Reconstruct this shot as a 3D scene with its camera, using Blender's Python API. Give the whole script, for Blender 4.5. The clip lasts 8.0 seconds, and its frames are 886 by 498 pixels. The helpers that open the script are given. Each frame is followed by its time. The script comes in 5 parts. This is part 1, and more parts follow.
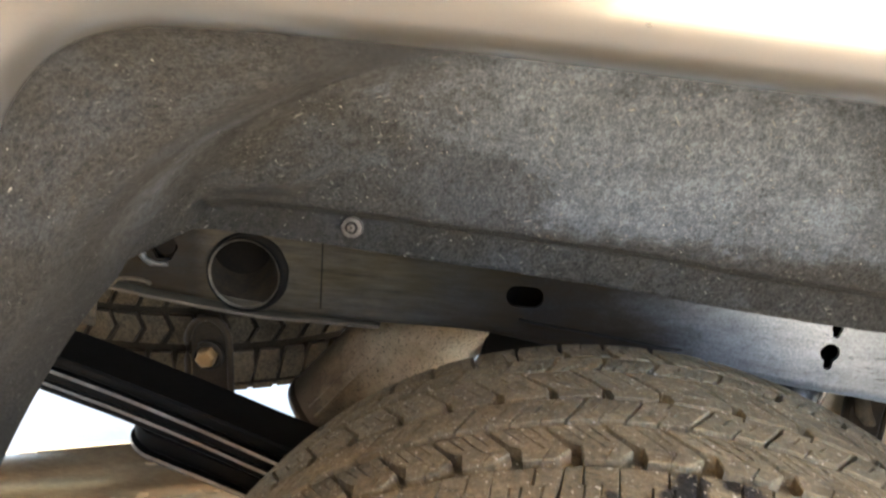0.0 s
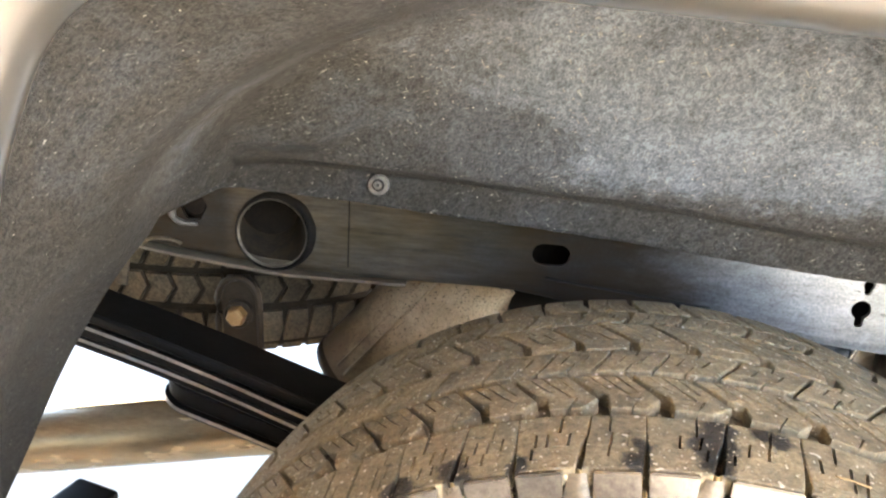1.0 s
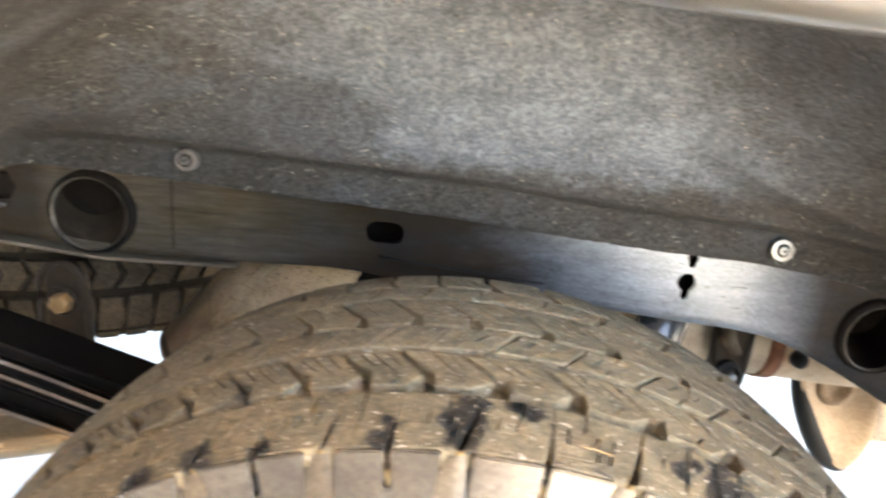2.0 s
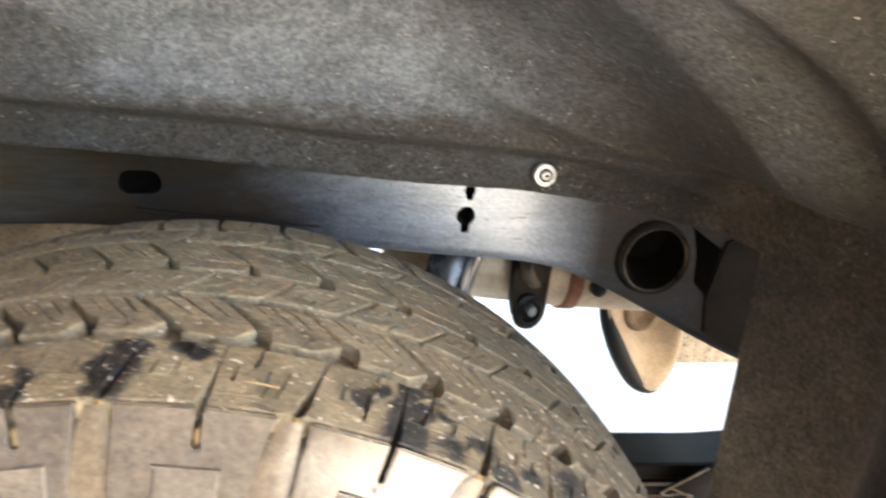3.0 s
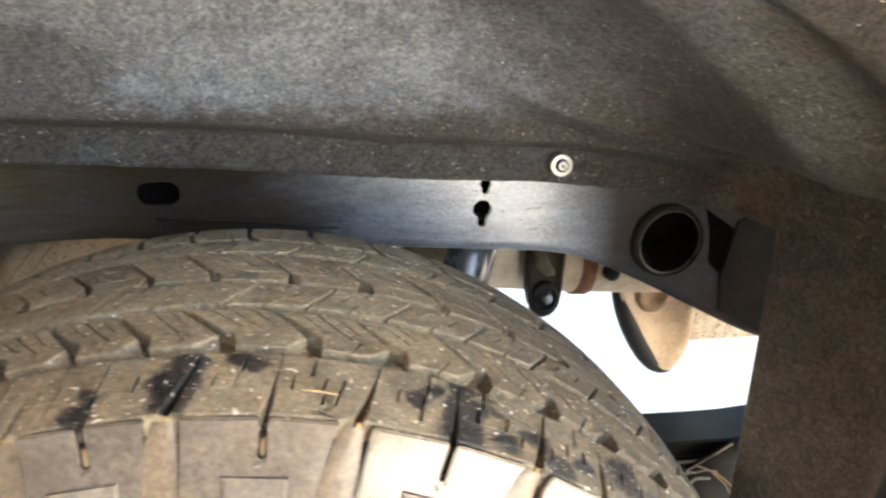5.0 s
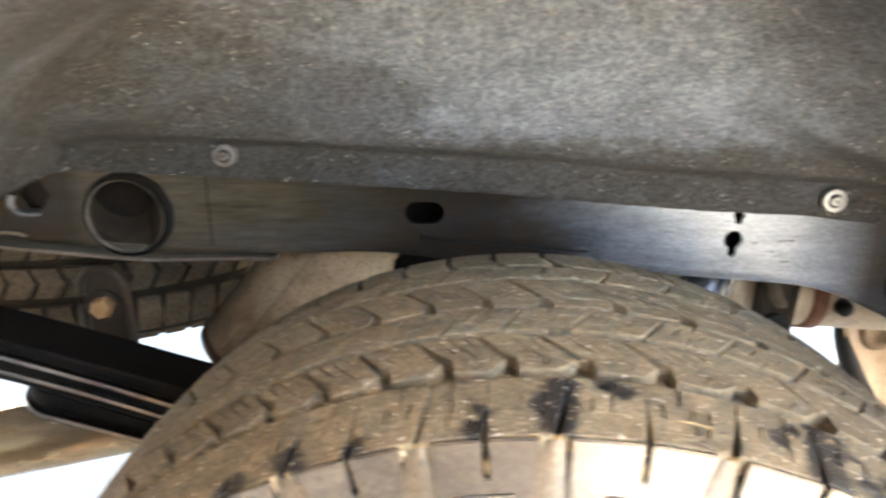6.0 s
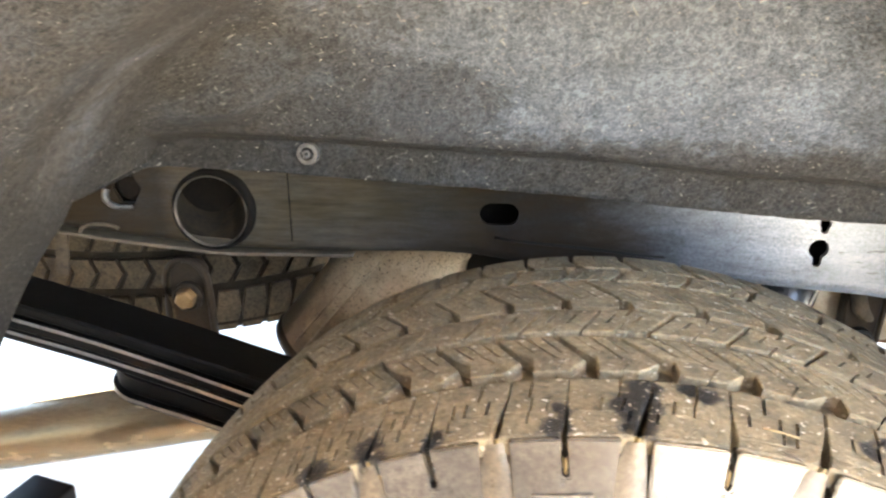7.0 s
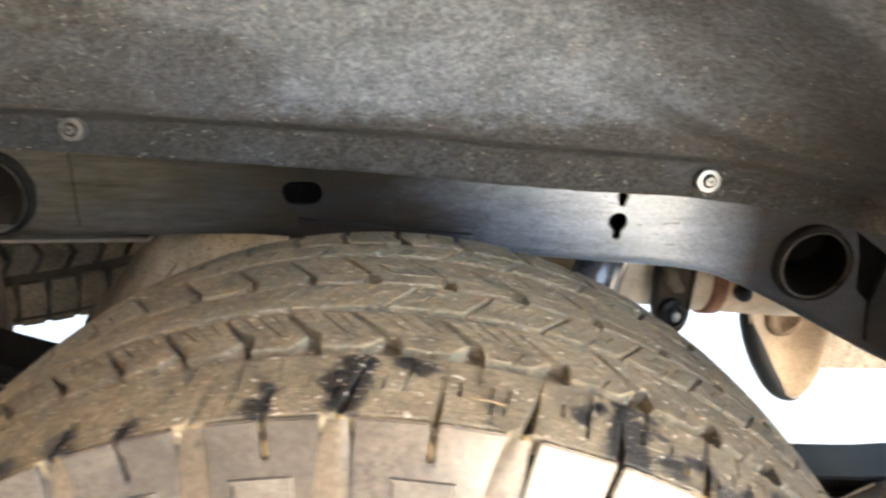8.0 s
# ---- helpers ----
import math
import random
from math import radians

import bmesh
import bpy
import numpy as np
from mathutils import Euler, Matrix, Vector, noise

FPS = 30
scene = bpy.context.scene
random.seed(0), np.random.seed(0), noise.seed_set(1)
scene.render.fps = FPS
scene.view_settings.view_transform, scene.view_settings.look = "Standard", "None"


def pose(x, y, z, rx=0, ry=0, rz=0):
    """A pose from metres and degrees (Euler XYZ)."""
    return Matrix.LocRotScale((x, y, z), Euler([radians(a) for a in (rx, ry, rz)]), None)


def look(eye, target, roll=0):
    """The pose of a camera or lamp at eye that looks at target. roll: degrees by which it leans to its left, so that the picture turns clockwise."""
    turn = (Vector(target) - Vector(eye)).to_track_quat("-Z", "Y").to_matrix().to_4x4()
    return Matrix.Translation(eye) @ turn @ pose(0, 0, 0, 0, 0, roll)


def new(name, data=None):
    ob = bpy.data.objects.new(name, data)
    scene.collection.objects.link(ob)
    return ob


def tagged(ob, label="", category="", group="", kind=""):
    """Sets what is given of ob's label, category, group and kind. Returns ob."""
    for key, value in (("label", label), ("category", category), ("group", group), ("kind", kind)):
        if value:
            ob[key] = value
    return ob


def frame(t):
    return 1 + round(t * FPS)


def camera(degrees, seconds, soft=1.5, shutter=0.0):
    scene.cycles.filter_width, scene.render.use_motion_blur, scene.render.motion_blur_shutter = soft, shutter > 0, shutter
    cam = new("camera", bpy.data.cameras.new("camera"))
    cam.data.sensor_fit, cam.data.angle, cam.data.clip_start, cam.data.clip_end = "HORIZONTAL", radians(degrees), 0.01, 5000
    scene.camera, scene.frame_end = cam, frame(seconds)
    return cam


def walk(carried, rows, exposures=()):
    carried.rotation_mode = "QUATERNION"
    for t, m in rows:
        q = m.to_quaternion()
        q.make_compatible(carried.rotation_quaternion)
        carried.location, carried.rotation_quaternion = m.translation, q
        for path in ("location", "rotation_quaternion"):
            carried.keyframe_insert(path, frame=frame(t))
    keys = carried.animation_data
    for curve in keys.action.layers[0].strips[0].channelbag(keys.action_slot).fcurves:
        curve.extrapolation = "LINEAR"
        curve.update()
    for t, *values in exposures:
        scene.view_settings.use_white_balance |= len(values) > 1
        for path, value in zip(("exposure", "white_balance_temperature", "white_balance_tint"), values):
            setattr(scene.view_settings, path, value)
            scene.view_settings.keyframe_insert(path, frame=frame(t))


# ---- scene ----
cam = camera(61.5, 8.0, soft=2.3, shutter=0.5)
# seconds, x, y, z, turn about x, y, z; the origin lies just above the ground under the wheel's centre
ROWS = [
    (0, -0.1371, -0.4999, 1.0231, 75.92, -4.18, 3.19),
    (0.5, -0.1236, -0.4981, 1.0104, 73.86, -3.45, 3.83),
    (1, -0.1376, -0.5042, 1.0136, 73.29, -3.43, 4.98),
    (1.2, -0.1273, -0.4998, 1.0118, 73.16, -3.58, 4.90),
    (2.3, 0.0075, -0.4748, 0.9999, 72.16, -4.01, -3.80),
    (2.5, 0.0349, -0.4693, 0.9925, 71.76, -3.61, -5.65),
    (3, 0.0907, -0.4658, 0.9808, 70.40, -3.51, -10.13),
    (3.5, 0.1193, -0.4682, 0.9713, 69.38, -3.26, -13.59),
    (4, 0.1176, -0.4714, 0.9804, 69.20, -2.35, -14.45),
    (4.2, 0.1083, -0.4708, 0.9825, 69.33, -2.01, -14.29),
    (5.3, 0.0317, -0.4642, 0.9959, 69.75, -0.46, -9.51),
    (5.5, 0.0032, -0.4664, 1.0024, 69.96, -0.40, -7.56),
    (6, -0.0752, -0.4687, 1.0102, 70.24, -0.07, -1.79),
    (6.5, -0.1183, -0.4766, 1.0135, 70.26, 0.57, 2.83),
    (7, -0.0862, -0.4747, 1.0081, 70.58, 0.15, 3.36),
    (7.5, -0.0378, -0.4662, 1.0006, 70.18, -0.41, 0.60),
    (8, 0.0211, -0.4567, 0.9911, 69.81, -0.96, -3.98),
]
walk(cam, [(t, pose(x, y, z, rx, ry, rz)) for t, x, y, z, rx, ry, rz in ROWS],
     [(t, stops, 6800.0, 12.0) for t, stops in ((0.0, 3.62), (0.5, 4.12), (1.0, 4.25), (2.5, 4.05), (3.0, 3.85), (3.5, 3.75), (4.0, 3.69), (4.2, 3.69), (5.5, 3.92), (6.0, 4.1), (6.5, 4.28), (7.0, 4.28), (7.5, 4.25), (8.0, 4.02))])

# ==== world ====
world = bpy.data.worlds.new("world")
scene.world = world
world.use_nodes = True
wn = world.node_tree.nodes
wl = world.node_tree.links
sky = wn.new("ShaderNodeTexSky")
sky.sky_type = "NISHITA"
sky.sun_disc = False
SUN_UP, SUN_ROUND = 60.0, 172.0
sky.sun_elevation, sky.sun_rotation = radians(SUN_UP), radians(SUN_ROUND)
bg = wn["Background"]
wl.new(sky.outputs[0], bg.inputs[0])
bg.inputs[1].default_value = 0.15
sun_data = bpy.data.lights.new("sun", "SUN")
sun_data.energy, sun_data.angle, sun_data.color = 4.5, radians(0.6), (1.0, 0.93, 0.82)
sun = new("sun", sun_data)
a, e = radians(SUN_ROUND), radians(SUN_UP)
SUN_WAY = Vector((math.sin(a) * math.cos(e), math.cos(a) * math.cos(e), math.sin(e)))
sun.matrix_world = look(SUN_WAY * 30, (0, 0, 0))

# ==== materials ====


def mixer(nt, fac, c1, c2, mode="MIX"):
    n = nt.nodes.new("ShaderNodeMix")
    n.data_type, n.blend_type = "RGBA", mode
    for sock, v in ((n.inputs[0], fac), (n.inputs[6], c1), (n.inputs[7], c2)):
        if hasattr(v, "is_linked"):
            nt.links.new(v, sock)
        elif isinstance(v, tuple):
            sock.default_value = (*v, 1)
        else:
            sock.default_value = v
    return n.outputs[2]


def coords(nt, stretch=(1, 1, 1), turn=(0, 0, 0)):
    tc = nt.nodes.new("ShaderNodeTexCoord")
    mp = nt.nodes.new("ShaderNodeMapping")
    mp.inputs["Scale"].default_value = stretch
    mp.inputs["Rotation"].default_value = [radians(v) for v in turn]
    nt.links.new(tc.outputs["Object"], mp.inputs[0])
    return mp.outputs[0]


def laid(nt, way, length):
    """Coordinates turned by angles and then drawn out along their own x."""
    tc = nt.nodes.new("ShaderNodeTexCoord")
    turn, draw = nt.nodes.new("ShaderNodeMapping"), nt.nodes.new("ShaderNodeMapping")
    turn.inputs["Rotation"].default_value = [radians(v) for v in way]
    draw.inputs["Scale"].default_value = (1 / length, 1, 1)
    nt.links.new(tc.outputs["Object"], turn.inputs[0])
    nt.links.new(turn.outputs[0], draw.inputs[0])
    return draw.outputs[0]


def noisy(nt, scale, detail=4.0, rough=0.6, lo=0.4, hi=0.6, vec=None, distort=0.0):
    """A noise spread between lo and hi, from 0 to 1."""
    n = nt.nodes.new("ShaderNodeTexNoise")
    n.inputs["Scale"].default_value, n.inputs["Detail"].default_value = scale, detail
    n.inputs["Roughness"].default_value, n.inputs["Distortion"].default_value = rough, distort
    nt.links.new(vec or coords(nt), n.inputs["Vector"])
    r = nt.nodes.new("ShaderNodeMapRange")
    r.inputs[1].default_value, r.inputs[2].default_value = lo, hi
    nt.links.new(n.outputs["Fac"], r.inputs[0])
    return r.outputs[0]


def times(nt, a, b, op="MULTIPLY"):
    n = nt.nodes.new("ShaderNodeMath")
    n.operation = op
    for sock, v in zip(n.inputs, (a, b)):
        if hasattr(v, "is_linked"):
            nt.links.new(v, sock)
        else:
            sock.default_value = v
    return n.outputs[0]


def start(name):
    m = bpy.data.materials.new(name)
    m.use_nodes = True
    return m, m.node_tree, m.node_tree.nodes["Principled BSDF"]


def finish(nt, bsdf, col, rough, height=None, strength=0.4, distance=0.001, metal=0.0, spec=0.5):
    for key, v in (("Base Color", col), ("Roughness", rough), ("Metallic", metal)):
        if hasattr(v, "is_linked"):
            nt.links.new(v, bsdf.inputs[key])
        elif isinstance(v, tuple):
            bsdf.inputs[key].default_value = (*v, 1)
        else:
            bsdf.inputs[key].default_value = v
    bsdf.inputs["Specular IOR Level"].default_value = spec
    if height is not None:
        b = nt.nodes.new("ShaderNodeBump")
        b.inputs["Strength"].default_value, b.inputs["Distance"].default_value = strength, distance
        nt.links.new(height, b.inputs["Height"])
        nt.links.new(b.outputs[0], bsdf.inputs["Normal"])


def plain(name, c1, c2, scale=30, rough=(0.4, 0.7), metal=0.0, grain=400, bump=0.3, spec=0.5, spots=None, spot_scale=250, spot_at=0.62, stretch=(1, 1, 1)):
    """A surface with stains at one scale, grain at a finer one, and small spots of another colour if given."""
    m, nt, bsdf = start(name)
    v = coords(nt, stretch)
    big = noisy(nt, scale, 5, 0.65, 0.35, 0.68, v)
    fine = noisy(nt, grain, 3, 0.6, 0.3, 0.7, v)
    both = times(nt, times(nt, big, 0.7), times(nt, fine, 0.3), "ADD")
    col = mixer(nt, both, c1, c2)
    if spots:
        col = mixer(nt, noisy(nt, spot_scale, 2, 0.5, spot_at, spot_at + 0.04), col, spots)
    r = nt.nodes.new("ShaderNodeMapRange")
    r.inputs[3].default_value, r.inputs[4].default_value = rough
    nt.links.new(big, r.inputs[0])
    finish(nt, bsdf, col, r.outputs[0], fine, bump, 0.0006, metal, spec)
    return m


def along(nt, a, b, near, away, most, wobble=0.02):
    """A pale band along the line from a to b, with ragged sides, for dust and painted light."""
    tc = nt.nodes.new("ShaderNodeTexCoord")
    off = nt.nodes.new("ShaderNodeVectorMath")
    off.operation = "SUBTRACT"
    off.inputs[1].default_value = a
    nt.links.new(tc.outputs["Object"], off.inputs[0])
    way = nt.nodes.new("ShaderNodeVectorMath")
    way.operation = "CROSS_PRODUCT"
    way.inputs[1].default_value = (Vector(b) - Vector(a)).normalized()
    nt.links.new(off.outputs[0], way.inputs[0])
    far = nt.nodes.new("ShaderNodeVectorMath")
    far.operation = "LENGTH"
    nt.links.new(way.outputs[0], far.inputs[0])
    band = nt.nodes.new("ShaderNodeMapRange")
    band.interpolation_type = "SMOOTHSTEP"
    for i, v in enumerate((near, away, most, 0.0)):
        band.inputs[i + 1].default_value = v
    nt.links.new(times(nt, far.outputs["Value"], times(nt, noisy(nt, 30, 5, 0.7, 0.3, 0.7), wobble), "ADD"), band.inputs[0])
    half = (Vector(b) - Vector(a)).length / 2
    mid = nt.nodes.new("ShaderNodeVectorMath")
    mid.operation = "DISTANCE"
    mid.inputs[1].default_value = (Vector(a) + Vector(b)) / 2
    nt.links.new(tc.outputs["Object"], mid.inputs[0])
    ends = nt.nodes.new("ShaderNodeMapRange")
    ends.inputs[1].default_value, ends.inputs[2].default_value = half + 0.05, half - 0.03
    nt.links.new(mid.outputs["Value"], ends.inputs[0])
    return times(nt, band.outputs[0], ends.outputs[0])


def ramp(nt, value, lo, hi, out_lo=0.0, out_hi=1.0):
    r = nt.nodes.new("ShaderNodeMapRange")
    r.interpolation_type = "SMOOTHSTEP"
    for i, v in enumerate((lo, hi, out_lo, out_hi)):
        r.inputs[i + 1].default_value = v
    nt.links.new(value, r.inputs[0])
    return r.outputs[0]


def felt_material():
    """Pressed fibre, dark grey, with a drift of pale dust on the inner wall and short bright fibres."""
    m, nt, bsdf = start("felt_liner")
    tc = nt.nodes.new("ShaderNodeTexCoord")
    xyz = nt.nodes.new("ShaderNodeSeparateXYZ")
    nt.links.new(tc.outputs["Object"], xyz.inputs[0])
    x, y, z = xyz.outputs
    drift = noisy(nt, 11, 8, 0.72, 0.36, 0.64, coords(nt, (1, 1, 1.5)), 0.4)
    blot = noisy(nt, 34, 6, 0.72, 0.34, 0.66, coords(nt, (1, 1, 1.3)), 0.3)
    ragged = times(nt, times(nt, noisy(nt, 26, 7, 0.75, 0.3, 0.7), 0.5, "SUBTRACT"), 0.048)
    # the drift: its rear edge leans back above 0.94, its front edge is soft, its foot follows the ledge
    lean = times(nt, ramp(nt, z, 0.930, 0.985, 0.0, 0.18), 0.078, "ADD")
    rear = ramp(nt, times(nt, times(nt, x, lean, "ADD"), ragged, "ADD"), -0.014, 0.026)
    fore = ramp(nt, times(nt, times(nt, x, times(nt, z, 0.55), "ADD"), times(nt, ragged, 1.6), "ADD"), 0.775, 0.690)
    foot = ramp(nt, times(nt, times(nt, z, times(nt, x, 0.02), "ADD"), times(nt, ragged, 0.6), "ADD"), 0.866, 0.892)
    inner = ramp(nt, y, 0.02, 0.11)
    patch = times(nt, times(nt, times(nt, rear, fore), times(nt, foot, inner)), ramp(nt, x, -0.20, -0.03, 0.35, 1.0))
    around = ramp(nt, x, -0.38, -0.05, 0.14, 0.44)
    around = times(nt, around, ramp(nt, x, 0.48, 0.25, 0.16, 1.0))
    # less pale below the ledge
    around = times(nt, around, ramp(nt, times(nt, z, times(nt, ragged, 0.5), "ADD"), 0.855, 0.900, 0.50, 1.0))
    # no pale tone on the outer flange at the front
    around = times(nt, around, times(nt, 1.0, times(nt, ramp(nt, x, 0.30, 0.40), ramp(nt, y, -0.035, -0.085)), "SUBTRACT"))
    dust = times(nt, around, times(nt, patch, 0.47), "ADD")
    # first band brightens the shaded rear fold, last the lit bulge: painted light; others dust
    for a, b, near, away, most in (((-0.425, 0.062, 0.870), (-0.265, 0.035, 1.000), 0.015, 0.075, 0.54), ((-0.405, 0.098, 0.880), (-0.275, 0.108, 0.991), 0.004, 0.045, 0.42), ((-0.376, -0.085, 0.995), (-0.366, -0.085, 0.89), 0.004, 0.030, 0.20),
                                   ((0.345, -0.03, 1.0), (0.425, -0.005, 0.86), 0.005, 0.050, 0.24)):
        dust = times(nt, dust, along(nt, a, b, near, away, most), "MAXIMUM")
    dust = times(nt, dust, times(nt, ramp(nt, x, 0.47, 0.53, 0.0, 0.75), ramp(nt, z, 0.92, 0.80)), "MAXIMUM")
    dust = times(nt, dust, times(nt, times(nt, drift, 0.45), 0.62, "ADD"))
    dust = times(nt, dust, times(nt, times(nt, blot, 0.40), 0.72, "ADD"))
    # matted fibres: three bundles of short threads lying in different directions
    matted = None
    for turn, size in ((12, 430), (80, 470), (-48, 510), (40, 550)):
        lay = noisy(nt, size, 2, 0.6, 0.46, 0.68, laid(nt, (25, turn, 15), 2.6), 0.5)
        matted = lay if matted is None else times(nt, matted, lay, "MAXIMUM")
    clump = noisy(nt, 170, 4, 0.65, 0.34, 0.66)
    pits = noisy(nt, 260, 3, 0.6, 0.30, 0.52)
    tuft = times(nt, times(nt, times(nt, matted, 0.75), times(nt, clump, 0.45), "ADD"), times(nt, times(nt, pits, 0.35), 0.65, "ADD"))
    dust = times(nt, dust, times(nt, times(nt, tuft, 0.55), 0.64, "ADD"))
    dust.node.use_clamp = True
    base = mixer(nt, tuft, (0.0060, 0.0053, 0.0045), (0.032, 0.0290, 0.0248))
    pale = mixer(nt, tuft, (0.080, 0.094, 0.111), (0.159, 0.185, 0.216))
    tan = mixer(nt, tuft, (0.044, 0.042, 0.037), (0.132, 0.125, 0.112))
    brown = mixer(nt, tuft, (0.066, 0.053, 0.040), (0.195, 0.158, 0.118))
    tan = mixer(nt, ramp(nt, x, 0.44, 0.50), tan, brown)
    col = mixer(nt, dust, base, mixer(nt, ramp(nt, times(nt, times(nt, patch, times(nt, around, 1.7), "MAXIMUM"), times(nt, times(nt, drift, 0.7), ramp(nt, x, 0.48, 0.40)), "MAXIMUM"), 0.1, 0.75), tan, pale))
    fibre = noisy(nt, 420, 1, 0.4, 0.69, 0.77, laid(nt, (20, 25, 0), 4.0))
    other = noisy(nt, 450, 1, 0.4, 0.70, 0.78, laid(nt, (-20, -55, 10), 4.0))
    fibre = times(nt, times(nt, fibre, other, "MAXIMUM"), noisy(nt, 22, 3, 0.6, 0.38, 0.60))
    fibre = times(nt, fibre, ramp(nt, y, -0.10, 0.08, 0.35, 1.0))
    col = mixer(nt, times(nt, fibre, 0.55), col, (0.33, 0.31, 0.275))
    flakes = times(nt, noisy(nt, 380, 0, 0.4, 0.84, 0.87), noisy(nt, 9, 2, 0.5, 0.40, 0.60))
    col = mixer(nt, flakes, col, (0.45, 0.42, 0.37))
    h = times(nt, times(nt, tuft, 1.6), clump, "ADD")
    finish(nt, bsdf, col, 0.95, h, 0.55, 0.0012, 0.0, 0.2)
    return m


def rubber_material(name, dust, base=(0.020, 0.0185, 0.0155), shine=(0.45, 0.8), grit=True, stains=(), soil=((0.152, 0.126, 0.077), (0.363, 0.303, 0.194))):
    """Tyre rubber under a film of tan road dust, with grains of sand."""
    m, nt, bsdf = start(name)
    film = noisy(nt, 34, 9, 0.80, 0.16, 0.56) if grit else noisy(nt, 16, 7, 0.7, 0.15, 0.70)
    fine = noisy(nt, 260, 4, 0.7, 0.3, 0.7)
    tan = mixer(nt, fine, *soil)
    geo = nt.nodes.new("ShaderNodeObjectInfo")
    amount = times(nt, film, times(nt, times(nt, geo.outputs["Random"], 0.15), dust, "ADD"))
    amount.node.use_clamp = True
    if stains:
        tc = nt.nodes.new("ShaderNodeTexCoord")
        xyz = nt.nodes.new("ShaderNodeSeparateXYZ")
        nt.links.new(tc.outputs["Object"], xyz.inputs[0])
        clean = nt.nodes.new("ShaderNodeMapRange")
        clean.inputs[1].default_value, clean.inputs[2].default_value, clean.inputs[3].default_value, clean.inputs[4].default_value = 0.06, 0.26, 1.0, 0.36
        nt.links.new(xyz.outputs[0], clean.inputs[0])
        amount = times(nt, amount, clean.outputs[0])
        wobble = times(nt, noisy(nt, 120, 4, 0.65, 0.3, 0.7), 0.007)
        # fine weather cracks that run round the tyre, a little askew
        run = nt.nodes.new("ShaderNodeCombineXYZ")
        turned = times(nt, times(nt, xyz.outputs[0], xyz.outputs[2], "ARCTAN2"), 0.4165)
        nt.links.new(times(nt, turned, 0.16), run.inputs[0])
        nt.links.new(times(nt, xyz.outputs[1], times(nt, turned, 0.22), "ADD"), run.inputs[1])
        cracks = noisy(nt, 300, 3, 0.65, 0.43, 0.33, run.outputs[0], 0.25)
        cracks = times(nt, cracks, noisy(nt, 30, 4, 0.6, 0.40, 0.60))
        amount = times(nt, amount, times(nt, 1.0, times(nt, cracks, 0.65), "SUBTRACT"))
    for x, y, z, r in stains:
        v = nt.nodes.new("ShaderNodeVectorMath")
        v.operation = "DISTANCE"
        tc = nt.nodes.new("ShaderNodeTexCoord")
        nt.links.new(tc.outputs["Object"], v.inputs[0])
        v.inputs[1].default_value = (x, y, z)
        ragged = times(nt, v.outputs["Value"], wobble, "ADD")
        edge = nt.nodes.new("ShaderNodeMapRange")
        edge.inputs[1].default_value, edge.inputs[2].default_value = r * 1.0, r * 1.3
        edge.inputs[3].default_value = 0.0
        nt.links.new(ragged, edge.inputs[0])
        amount = times(nt, amount, edge.outputs[0])
    col = mixer(nt, amount, base, tan)
    if grit:
        # pale sand grains, with their glints put into the colour
        grains = times(nt, noisy(nt, 480, 1, 0.4, 0.715, 0.745), noisy(nt, 280, 0, 0.4, 0.772, 0.792), "MAXIMUM")
        col = mixer(nt, times(nt, grains, 0.85), col, (0.66, 0.60, 0.49))
    r = nt.nodes.new("ShaderNodeMapRange")
    r.inputs[3].default_value, r.inputs[4].default_value = shine
    nt.links.new(amount, r.inputs[0])
    crumb = noisy(nt, 90, 5, 0.75, 0.3, 0.7)
    relief = times(nt, fine, times(nt, crumb, 1.6), "ADD") if grit else fine
    if stains:
        relief = times(nt, relief, times(nt, cracks, 1.3), "SUBTRACT")
    finish(nt, bsdf, col, r.outputs[0], relief, 0.8 if grit else 0.10, 0.0010)
    return m


